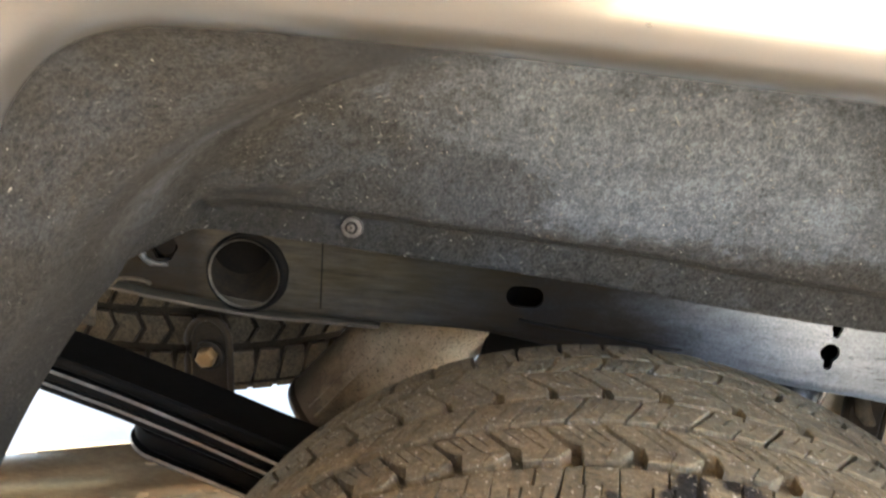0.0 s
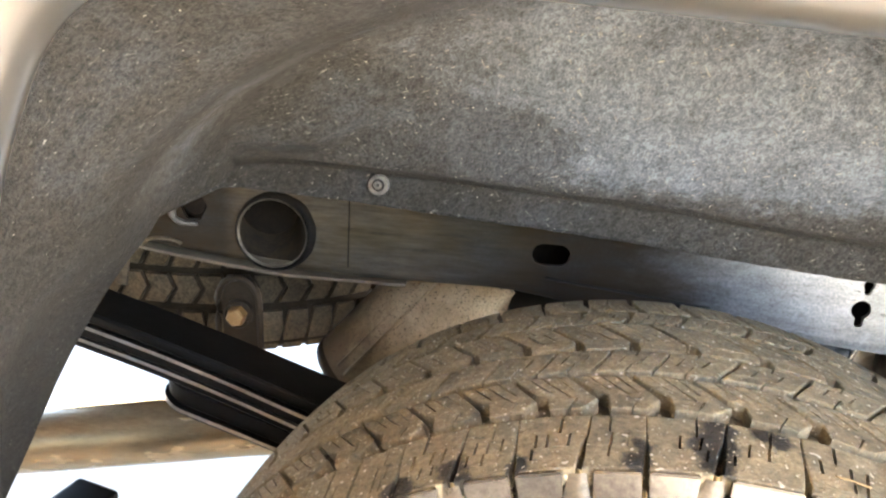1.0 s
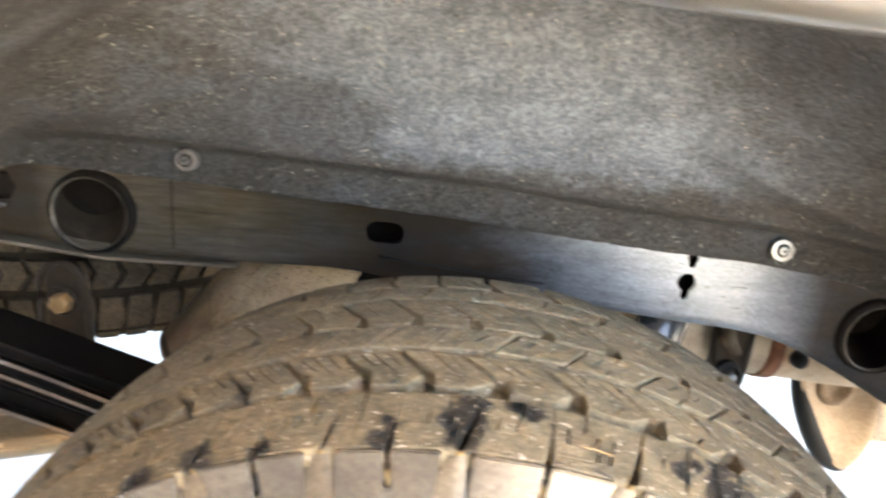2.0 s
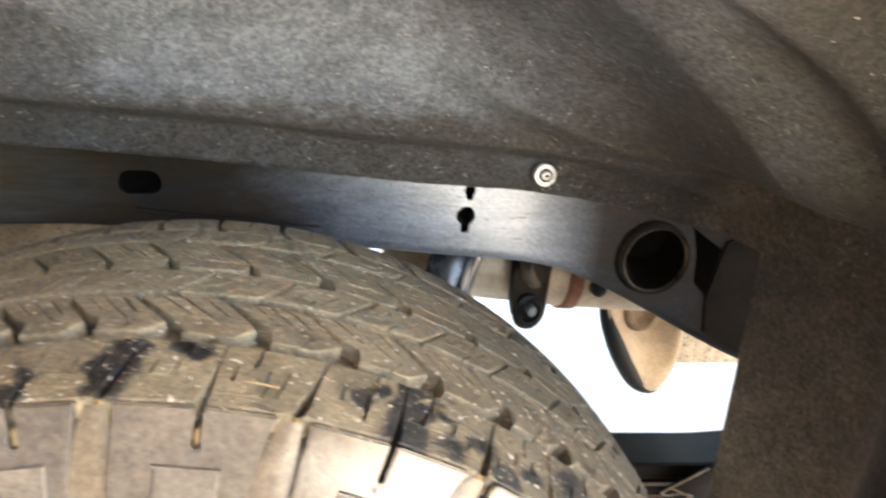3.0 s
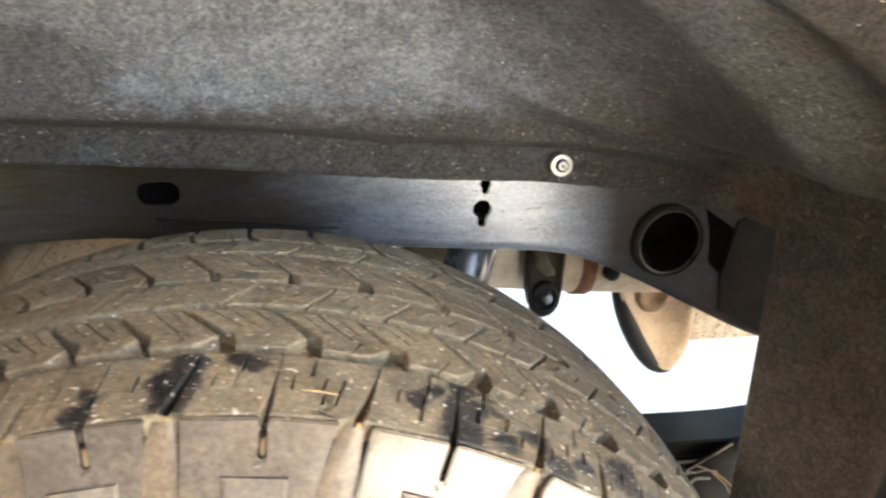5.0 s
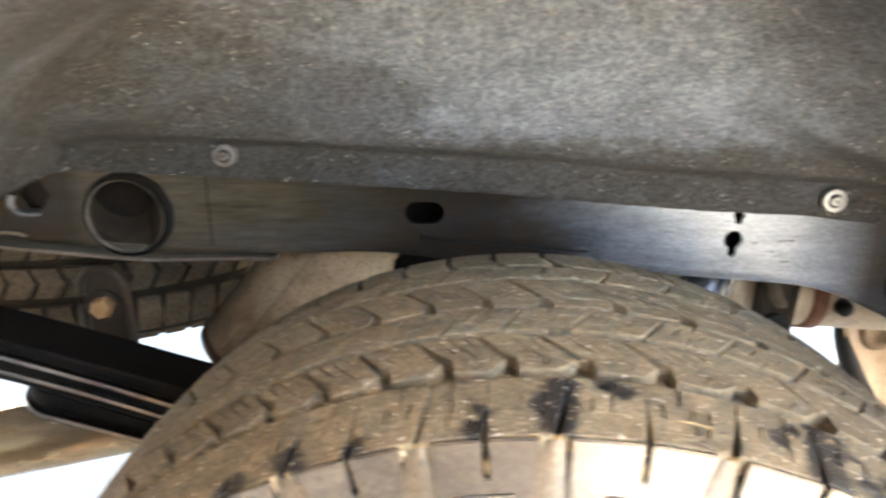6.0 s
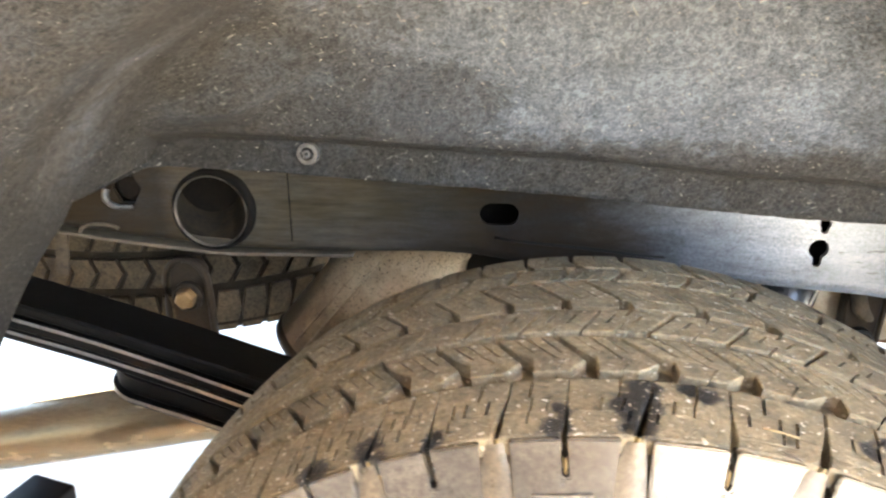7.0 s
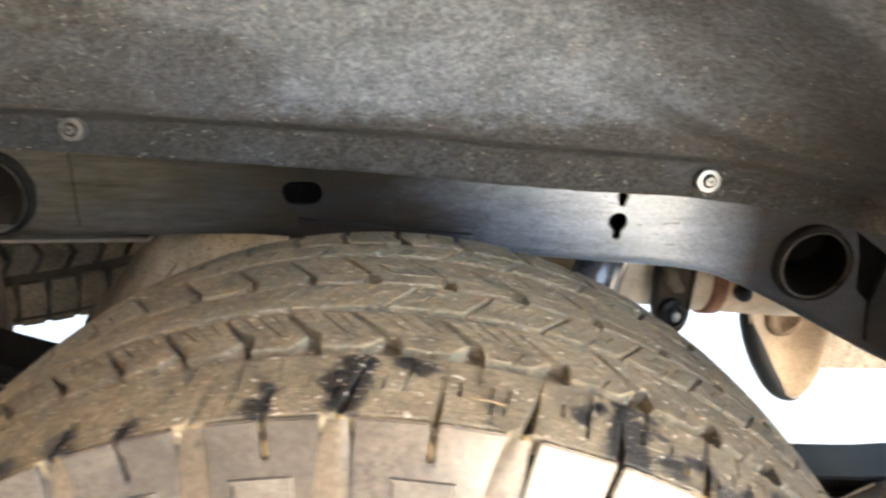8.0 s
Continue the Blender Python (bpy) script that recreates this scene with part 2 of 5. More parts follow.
def rail_material():
    """Black frame wax worn to a dull metallic sheen, drawn out along the rail, with brown dust; rear and front dimmed
    by painted shade.
    """
    m, nt, bsdf = start("frame_rail_coating")
    drawn = noisy(nt, 170, 5, 0.7, 0.28, 0.72, coords(nt, (0.10, 1, 1)))
    worn = noisy(nt, 26, 5, 0.7, 0.3, 0.7, coords(nt, (0.35, 1, 1)))
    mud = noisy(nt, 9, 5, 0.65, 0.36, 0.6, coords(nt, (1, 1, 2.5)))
    fine = noisy(nt, 420, 4, 0.75, 0.3, 0.7, coords(nt, (0.75, 1, 1)))
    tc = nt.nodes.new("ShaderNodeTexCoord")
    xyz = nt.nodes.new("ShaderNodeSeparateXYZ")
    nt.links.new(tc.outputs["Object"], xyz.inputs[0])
    # rear part darkened where the reflection fades, put into colour and finish
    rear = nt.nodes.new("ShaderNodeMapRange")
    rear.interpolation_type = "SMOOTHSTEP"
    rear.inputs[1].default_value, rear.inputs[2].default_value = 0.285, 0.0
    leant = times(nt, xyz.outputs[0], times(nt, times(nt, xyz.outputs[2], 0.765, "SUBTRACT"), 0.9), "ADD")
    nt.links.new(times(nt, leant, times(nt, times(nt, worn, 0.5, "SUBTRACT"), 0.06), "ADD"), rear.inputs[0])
    # front part darkened for the shade of the liner, painted in
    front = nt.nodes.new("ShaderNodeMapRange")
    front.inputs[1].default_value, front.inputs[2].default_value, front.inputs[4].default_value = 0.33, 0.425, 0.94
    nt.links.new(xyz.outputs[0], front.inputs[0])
    # both painted shades joined, then broken up with mud
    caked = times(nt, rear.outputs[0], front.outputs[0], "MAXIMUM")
    mud_shade = times(nt, caked, times(nt, times(nt, mud, 0.07), 0.93, "ADD"))
    mud_shade = times(nt, mud_shade, times(nt, mud, 0.12), "MAXIMUM")
    col = mixer(nt, times(nt, times(nt, drawn, 0.22), times(nt, times(nt, worn, 0.22), times(nt, fine, 0.56), "ADD"), "ADD"), (0.075, 0.085, 0.098), (0.37, 0.405, 0.45))
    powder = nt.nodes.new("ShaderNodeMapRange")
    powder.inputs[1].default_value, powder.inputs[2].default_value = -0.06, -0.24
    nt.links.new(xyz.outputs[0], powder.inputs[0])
    # brown of the dimmed parts, with paler dust towards the rear
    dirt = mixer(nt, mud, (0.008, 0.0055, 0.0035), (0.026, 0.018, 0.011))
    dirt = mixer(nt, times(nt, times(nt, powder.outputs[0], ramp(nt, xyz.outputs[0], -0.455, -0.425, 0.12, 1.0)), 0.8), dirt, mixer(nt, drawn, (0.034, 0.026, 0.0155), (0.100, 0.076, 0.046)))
    col = mixer(nt, mud_shade, col, dirt)
    r = nt.nodes.new("ShaderNodeMapRange")
    r.inputs[3].default_value, r.inputs[4].default_value = 0.22, 0.36
    nt.links.new(drawn, r.inputs[0])
    rough = times(nt, r.outputs[0], times(nt, mud_shade, 0.50), "ADD")
    metal = times(nt, 0.7, times(nt, mud_shade, 0.85), "SUBTRACT")
    metal.node.use_clamp = True
    h = times(nt, times(nt, drawn, 0.35), times(nt, fine, 0.65), "ADD")
    finish(nt, bsdf, col, rough, h, 0.42, 0.0006, metal, 0.05)
    return m


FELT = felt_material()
# oily marks on the tread, from the wheel's centre
STAINS = [(0.004, -0.101, 0.407, 0.012), (-0.002, -0.115, 0.404, 0.015), (-0.001, -0.128, 0.401, 0.012), (0.028, -0.098, 0.406, 0.009), (0.038, -0.101, 0.405, 0.009), (-0.041, -0.120, 0.400, 0.008), (-0.045, -0.132, 0.397, 0.010),
          (-0.112, -0.134, 0.383, 0.009), (-0.150, -0.127, 0.372, 0.011), (-0.145, -0.137, 0.370, 0.010), (-0.182, -0.134, 0.356, 0.012), (0.149, -0.098, 0.379, 0.010), (0.147, -0.116, 0.376, 0.014), (0.145, -0.130, 0.373, 0.015),
          (0.134, -0.104, 0.383, 0.008), (0.123, -0.114, 0.384, 0.009), (0.156, -0.110, 0.374, 0.010), (0.163, -0.097, 0.371, 0.007), (0.167, -0.109, 0.369, 0.007), (0.170, -0.127, 0.363, 0.010), (0.183, -0.118, 0.359, 0.008),
          (0.191, -0.118, 0.355, 0.009), (0.199, -0.133, 0.347, 0.012), (0.218, -0.122, 0.341, 0.010), (0.248, -0.112, 0.326, 0.017), (0.256, -0.126, 0.316, 0.015), (0.270, -0.120, 0.304, 0.013)]
TREAD = rubber_material("tread_rubber", 0.85, stains=STAINS)
# groove floors darker than the blocks, shade between them put into the colour
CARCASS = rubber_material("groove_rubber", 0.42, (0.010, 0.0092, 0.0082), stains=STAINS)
SIDEWALL = rubber_material("sidewall_rubber", 0.30, (0.020, 0.0195, 0.019), (0.07, 0.34), False, soil=((0.145, 0.126, 0.100), (0.37, 0.33, 0.275)))
SIDEWALL.node_tree.nodes["Principled BSDF"].inputs["Specular IOR Level"].default_value = 1.0
PANEL = rubber_material("panel_rubber", 0.50, (0.020, 0.019, 0.018), (0.25, 0.6), False, soil=((0.145, 0.126, 0.100), (0.37, 0.33, 0.275)))
RAMP = rubber_material("ramp_rubber", 0.55, (0.020, 0.019, 0.018), (0.2, 0.5), False, soil=((0.145, 0.115, 0.080), (0.40, 0.32, 0.215)))
SAND = plain("packed_sand", (0.15, 0.105, 0.048), (0.42, 0.32, 0.17), 120, (0.7, 0.9), 0.0, 700, 0.6, 0.2)
SPARE = rubber_material("spare_rubber", 0.52, (0.012, 0.009, 0.006), grit=False, soil=((0.095, 0.066, 0.036), (0.34, 0.25, 0.145)))
SPARE.node_tree.nodes["Principled BSDF"].inputs["Specular IOR Level"].default_value = 0.12
# spare's grooves darkened likewise, to deepen the gaps between its blocks
SPARE_BASE = rubber_material("spare_groove_rubber", 0.22, (0.008, 0.006, 0.0045), grit=False, soil=((0.085, 0.055, 0.028), (0.20, 0.14, 0.08)))
SPARE_BASE.node_tree.nodes["Principled BSDF"].inputs["Specular IOR Level"].default_value = 0.12
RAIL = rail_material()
PAINT = plain("champagne_silver_paint", (0.205, 0.197, 0.180), (0.24, 0.231, 0.212), 3, (0.26, 0.34), 0.80, 900, 0.02)
PAINT.node_tree.nodes["Principled BSDF"].inputs["Coat Weight"].default_value = 0.8
SPRING = plain("black_spring_paint", (0.005, 0.0042, 0.0035), (0.010, 0.0082, 0.0066), 20, (0.45, 0.6), 0.0, 500, 0.12, 0.12)
SHOCK = plain("glossy_black_paint", (0.022, 0.023, 0.026), (0.05, 0.052, 0.056), 20, (0.18, 0.3), 0.2, 500, 0.06, 0.7)
# bright steel for edges that catch light, the glint put into the colour
GLINT = plain("edge_glint", (0.12, 0.10, 0.08), (0.44, 0.39, 0.32), 14, (0.3, 0.45), 0.6, 400, 0.2)
RUSTY = plain("rusty_tube", (0.20, 0.135, 0.070), (0.50, 0.38, 0.225), 7, (0.2, 0.34), 0.55, 240, 0.05, stretch=(0.4, 1, 1.6))
CLAMP = plain("rusty_clamp", (0.10, 0.042, 0.022), (0.26, 0.12, 0.065), 60, (0.6, 0.8), 0.1, 300, 0.4, 0.2)
PIPE = plain("speckled_pipe", (0.40, 0.29, 0.165), (0.80, 0.65, 0.43), 12, (0.35, 0.5), 0.25, 300, 0.2, spots=(0.035, 0.028, 0.02), spot_scale=420, spot_at=0.615)


def darken_end(m, x_end, x_bright):
    """Shade painted over the open end of a pipe, thinning out along it."""
    nt = m.node_tree
    bsdf = nt.nodes["Principled BSDF"]
    old = bsdf.inputs["Base Color"].links[0].from_socket
    tc = nt.nodes.new("ShaderNodeTexCoord")
    xyz = nt.nodes.new("ShaderNodeSeparateXYZ")
    nt.links.new(tc.outputs["Object"], xyz.inputs[0])
    r = nt.nodes.new("ShaderNodeMapRange")
    r.inputs[1].default_value, r.inputs[2].default_value = x_bright, x_end
    nt.links.new(times(nt, xyz.outputs[0], times(nt, noisy(nt, 40, 6, 0.7, 0.3, 0.7), 0.05), "ADD"), r.inputs[0])
    nt.links.new(mixer(nt, times(nt, r.outputs[0], 0.9), old, (0.060, 0.042, 0.025)), bsdf.inputs["Base Color"])


darken_end(PIPE, -0.30, -0.15)
SHIELD = plain("tan_heat_shield", (0.32, 0.225, 0.135), (0.64, 0.52, 0.36), 16, (0.4, 0.7), 0.15, 260, 0.2)
STAINED = plain("stained_shield", (0.17, 0.105, 0.055), (0.46, 0.34, 0.21), 40, (0.5, 0.75), 0.1, 260, 0.3)
MUDDY = plain("muddy_tan_steel", (0.21, 0.15, 0.092), (0.52, 0.42, 0.29), 45, (0.6, 0.85), 0.05, 200, 0.6, spots=(0.05, 0.036, 0.022), spot_scale=190, spot_at=0.60)
BRACKET = plain("dirty_bracket", (0.016, 0.0105, 0.006), (0.062, 0.041, 0.022), 30, (0.5, 0.8), 0.1, 300, 0.4, 0.2)
BLACK = plain("black_steel", (0.005, 0.0047, 0.0043), (0.013, 0.0115, 0.0095), 30, (0.45, 0.65), 0.0, 300, 0.2, 0.2)
BRASS = plain("yellow_zinc_bolt", (0.27, 0.145, 0.055), (0.46, 0.28, 0.115), 60, (0.4, 0.6), 0.35, 500, 0.2)
GUSSET = plain("dirty_gusset", (0.008, 0.0065, 0.005), (0.028, 0.021, 0.014), 30, (0.6, 0.8), 0.0, 300, 0.4, 0.08)
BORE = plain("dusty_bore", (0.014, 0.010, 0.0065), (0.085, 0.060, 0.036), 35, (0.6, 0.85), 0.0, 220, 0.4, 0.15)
COLLAR = plain("weld_collar", (0.004, 0.0034, 0.0028), (0.015, 0.0115, 0.0085), 60, (0.7, 0.9), 0.0, 260, 0.8, 0.1)
RIM = plain("worn_sleeve_rim", (0.08, 0.066, 0.050), (0.30, 0.255, 0.20), 60, (0.35, 0.55), 0.5, 300, 0.3)
ZINC = plain("zinc_rivet", (0.17, 0.17, 0.165), (0.30, 0.30, 0.29), 120, (0.3, 0.45), 0.6, 600, 0.15)
# dimmed copy of the zinc: the rear rivet's shade in the colour; also the clip
ZINC_DIM = plain("dimmed_zinc", (0.070, 0.067, 0.063), (0.20, 0.192, 0.18), 150, (0.35, 0.6), 0.7, 500, 0.3)
FLANGE = plain("dusty_flange", (0.07, 0.052, 0.033), (0.20, 0.152, 0.10), 30, (0.6, 0.8), 0.1, 300, 0.3)
CAKE = plain("caked_dirt", (0.05, 0.038, 0.026), (0.14, 0.108, 0.072), 60, (0.7, 0.9), 0.0, 250, 0.6, 0.1)
STRAW = plain("dry_straw", (0.15, 0.105, 0.05), (0.36, 0.27, 0.14), 90, (0.6, 0.8), 0.0, 500, 0.2)
# near-black for recesses, their shade put into the colour; also the weld seam
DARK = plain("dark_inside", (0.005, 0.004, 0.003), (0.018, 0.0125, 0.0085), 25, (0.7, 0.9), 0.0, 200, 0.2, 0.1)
CONCRETE = plain("pale_concrete", (0.72, 0.61, 0.45), (0.84, 0.73, 0.57), 1.2, (0.75, 0.95), 0.0, 60, 0.3)

# ==== mesh helpers ====


def to_mesh(name, bm, material, smooth=True):
    me = bpy.data.meshes.new(name)
    bm.to_mesh(me)
    bm.free()
    for m in material if isinstance(material, (list, tuple)) else [material]:
        me.materials.append(m)
    if smooth:
        for p in me.polygons:
            p.use_smooth = True
    return me


def part(name, bm, material, parent=None, label="", smooth=True):
    ob = new(name, to_mesh(name, bm, material, smooth))
    ob.parent = parent
    if label:
        tagged(ob, label)
    return ob


def crisp(ob, degrees=35):
    """Smooth faces with sharp edges past the angle."""
    me = ob.data
    bm = bmesh.new()
    bm.from_mesh(me)
    for ed in bm.edges:
        if len(ed.link_faces) == 2 and ed.calc_face_angle(0) > radians(degrees):
            ed.smooth = False
    bm.to_mesh(me)
    bm.free()
    return ob


def thing(name, label, category, at=(0, 0, 0), group="", kind=""):
    ob = new(name)
    ob.location = at
    ob.empty_display_size = 0.05
    return tagged(ob, label, category, group, kind)


def grid(bm, rows, closed=False):
    """Quads over rows of points."""
    vs = [[bm.verts.new(p) for p in row] for row in rows]
    for r0, r1 in zip(vs, vs[1:]):
        n = len(r0)
        for i in range(n if closed else n - 1):
            bm.faces.new((r0[i], r0[(i + 1) % n], r1[(i + 1) % n], r1[i]))
    return vs


def tube(bm, path, radii, seg=24, caps=True, squash=1.0):
    """A round bar along a path of points, with a radius at each."""
    path = [Vector(p) for p in path]
    rows = []
    for i, p in enumerate(path):
        way = (path[min(i + 1, len(path) - 1)] - path[max(i - 1, 0)]).normalized()
        side = way.cross(Vector((0, 0, 1)))
        side = side.normalized() if side.length > 1e-3 else Vector((1, 0, 0))
        up = side.cross(way).normalized()
        r = radii[i] if isinstance(radii, (list, tuple)) else radii
        rows.append([p + r * (math.cos(2 * math.pi * k / seg) * side + squash * math.sin(2 * math.pi * k / seg) * up) for k in range(seg)])
    vs = grid(bm, rows, True)
    if caps:
        bm.faces.new(vs[0][::-1])
        bm.faces.new(vs[-1])
    return vs


def box(bm, size, at=(0, 0, 0), turn=None, bevel=0.0):
    m = Matrix.Translation(at) @ (turn or Matrix()) @ Matrix.Diagonal((*size, 1))
    made = bmesh.ops.create_cube(bm, size=1.0, matrix=m)
    if bevel:
        edges = list({ed for v in made["verts"] for ed in v.link_edges})
        bmesh.ops.bevel(bm, geom=edges, offset=bevel, segments=2, affect="EDGES", profile=0.6)


def slab(bm, outline, depth, y=0.0, bevel=0.0):
    """A plate in the xz plane with that outline, from y to y + depth."""
    front = [bm.verts.new((x, y, z)) for x, z in outline]
    back = [bm.verts.new((x, y + depth, z)) for x, z in outline]
    n = len(front)
    f = [bm.faces.new(front), bm.faces.new(back[::-1])]
    for i in range(n):
        f.append(bm.faces.new((front[(i + 1) % n], front[i], back[i], back[(i + 1) % n])))
    bmesh.ops.recalc_face_normals(bm, faces=f)
    if bevel:
        edges = list({ed for face in f[:2] for ed in face.edges})
        bmesh.ops.bevel(bm, geom=edges, offset=bevel, segments=2, affect="EDGES", profile=0.6)


def smoothstep(a, b, x):
    t = min(1.0, max(0.0, (x - a) / (b - a)))
    return t * t * (3 - 2 * t)


def lerp_table(table, x):
    """A smooth run through a few (x, value) pairs."""
    for (x0, v0), (x1, v1) in zip(table, table[1:]):
        if x <= x1:
            t = min(1.0, max(0.0, (x - x0) / (x1 - x0)))
            return v0 + (v1 - v0) * t
    return table[-1][1]


# ==== ground ====
bm = bmesh.new()
bmesh.ops.create_grid(bm, x_segments=40, y_segments=40, size=60)
ground = tagged(part("ground", bm, CONCRETE), "pale sunlit concrete ground under and beyond the truck", "ground", kind="structure")
ground.location = (0, 0, -0.034)

# ==== unseen walls and roof, added to shape the light on the truck ====
SIDING = plain("brown_siding", (0.25, 0.19, 0.13), (0.38, 0.29, 0.205), 2.0, (0.7, 0.9), 0.0, 60, 0.3, stretch=(1, 1, 0.15))


def wall(name, size, at, label):
    bm = bmesh.new()
    box(bm, size, at, None, 0.01)
    return tagged(part(name, bm, SIDING), label, "wall", kind="structure")


wall("wall_south", (5.22, 0.15, 2.83), (-2.44, -1.95, 1.381), "unseen brown wall added to darken the left side and its reflections")
wall("wall_west", (0.15, 2.75, 2.83), (-4.98, -0.495, 1.381), "unseen brown end wall added to block light from the left")
bm = bmesh.new()
box(bm, (9.0, 3.7, 0.12), (-0.60, -0.90, 2.86), None, 0.01)
tagged(part("ceiling", bm, SIDING), "unseen brown roof added to keep the sun off the truck", "ceiling", kind="structure")

# ==== wheel arch: fender and liner ====
AXLE = Vector((0.0, 0.0, 0.40))
# the edge of the opening in the bedside, x and z
LIP = [(-0.405, 0.42), (-0.428, 0.60), (-0.433, 0.72), (-0.421, 0.84), (-0.399, 0.92), (-0.384, 0.959), (-0.370, 0.988), (-0.352, 1.009), (-0.329, 1.0225), (-0.298, 1.0297),
       (-0.25, 1.031), (-0.18, 1.030), (-0.10, 1.027), (0.0, 1.022), (0.1, 1.016), (0.2, 1.010), (0.28, 1.005), (0.33, 1.000), (0.375, 0.990), (0.409, 0.975), (0.432, 0.960), (0.456, 0.925), (0.475, 0.875),
       (0.488, 0.80), (0.490, 0.745), (0.481, 0.70), (0.463, 0.652), (0.430, 0.56), (0.40, 0.42)]


def spline(points, steps):
    """A smooth curve through the points, evenly stepped."""
    out = []
    pts = [Vector(p) for p in points]
    for i in range(len(pts) - 1):
        p0, p1, p2, p3 = pts[max(i - 1, 0)], pts[i], pts[i + 1], pts[min(i + 2, len(pts) - 1)]
        for k in range(steps):
            t = k / steps
            out.append(0.5 * (2 * p1 + (p2 - p0) * t + (2 * p0 - 5 * p1 + 4 * p2 - p3) * t * t + (3 * p1 - p0 - 3 * p2 + p3) * t ** 3))
    return out + [pts[-1]]


EDGE = spline(LIP, 5)
OUT = []
for i, p in enumerate(EDGE):
    way = (EDGE[min(i + 1, len(EDGE) - 1)] - EDGE[max(i - 1, 0)]).normalized()
    OUT.append(Vector((-way.y, way.x)))


def bedside():
    """The outer side of the bed, with the rolled edge of the wheel opening."""
    lip = [(-0.105, 0.022), (-0.122, 0.019), (-0.131, 0.007), (-0.1345, 0.0015), (-0.141, 0.0), (-0.150, 0.0015), (-0.158, 0.005), (-0.165, 0.011), (-0.171, 0.020), (-0.176, 0.033),
           (-0.179, 0.05), (-0.180, 0.07), (-0.178, 0.10), (-0.172, 0.14)]
    skin = [(-0.172, 0.14), (-0.166, 0.17)]
    top = thing("bedside_panel", "silver-white painted bedside panel with rolled wheel arch lip", "truck panel")
    for name, profile in (("wheel_lip", lip), ("outer_skin", skin)):
        bm = bmesh.new()
        rows = [[(p.x + o * n.x, y, p.y + o * n.y) for p, n in zip(EDGE, OUT)] for y, o in profile]
        if name == "outer_skin":
            far = []
            for p, n in zip(EDGE, OUT):
                q = p + 0.17 * n
                d = (q - Vector((0.03, 0.62))).normalized()
                k = min(1.3 / max(abs(d.x), 1e-3), (0.78 if d.y > 0 else 0.3) / max(abs(d.y), 1e-3))
                far.append((0.03 + k * d.x, -0.15, 0.62 + k * d.y))
            rows += [[tuple(Vector(a).lerp(Vector(b), t)) for a, b in zip(rows[-1], far)] for t in (0.15, 0.4, 1.0)]
        grid(bm, rows)
        bmesh.ops.recalc_face_normals(bm, faces=bm.faces)
        ob = part(name, bm, PAINT, top)
        mod = ob.modifiers.new("sheet", "SOLIDIFY")
        mod.thickness, mod.offset = 0.0015, 0


bedside()

BARREL = [(-1.75, 0.705), (-1.56, 0.655), (-1.43, 0.627), (-1.336, 0.613), (-1.29, 0.607), (-1.22, 0.601), (-1.155, 0.599), (-1.07, 0.599), (-0.99, 0.600), (-0.90, 0.604), (-0.80, 0.608), (-0.76, 0.614), (-0.70, 0.629), (-0.64, 0.640), (-0.537, 0.650), (-0.42, 0.655), (0.0, 0.657), (0.45, 0.657), (0.60, 0.656), (0.70, 0.652), (0.76, 0.652), (0.82, 0.664), (0.90, 0.684)]
CREASE = [(-0.55, 0.845), (-0.482, 0.852), (-0.445, 0.859), (-0.433, 0.866), (-0.406, 0.880), (-0.359, 0.887), (-0.27, 0.885), (-0.117, 0.876), (0.033, 0.867), (0.142, 0.855), (0.292, 0.845), (0.34, 0.840), (0.38, 0.833), (0.42, 0.826), (0.486, 0.810), (0.528, 0.793), (0.567, 0.765), (0.62, 0.70)]
HEM = [(-0.55, 0.735), (-0.505, 0.781), (-0.482, 0.800), (-0.461, 0.820), (-0.445, 0.833), (-0.430, 0.842), (-0.40, 0.844), (-0.283, 0.839), (-0.146, 0.829), (-0.01, 0.82), (0.124, 0.807), (0.204, 0.80), (0.305, 0.794), (0.36, 0.787), (0.41, 0.778), (0.45, 0.767), (0.486, 0.759), (0.528, 0.752), (0.567, 0.742), (0.62, 0.70)]


LIP_ROUND = sorted((math.atan2(p.x, p.y - AXLE.z), math.hypot(p.x, p.y - AXLE.z)) for p in EDGE)


def barrel_r(s):
    if s > 0.90:
        return 0.536 / math.sin(s)
    return lerp_table(BARREL, s)


def lip_r(s):
    """How far from the axle the lip lies in a direction."""
    return lerp_table(LIP_ROUND, s)


def fold_depth(s):
    """How far below the barrel the inner wall folds out, in the direction s."""
    rb, sx, sz = barrel_r(s), math.sin(s), math.cos(s)
    return next((0.002 * k for k in range(60) if AXLE.z + (rb - 0.002 * k) * sz < lerp_table(CREASE, (rb - 0.002 * k) * sx)), 0.12)


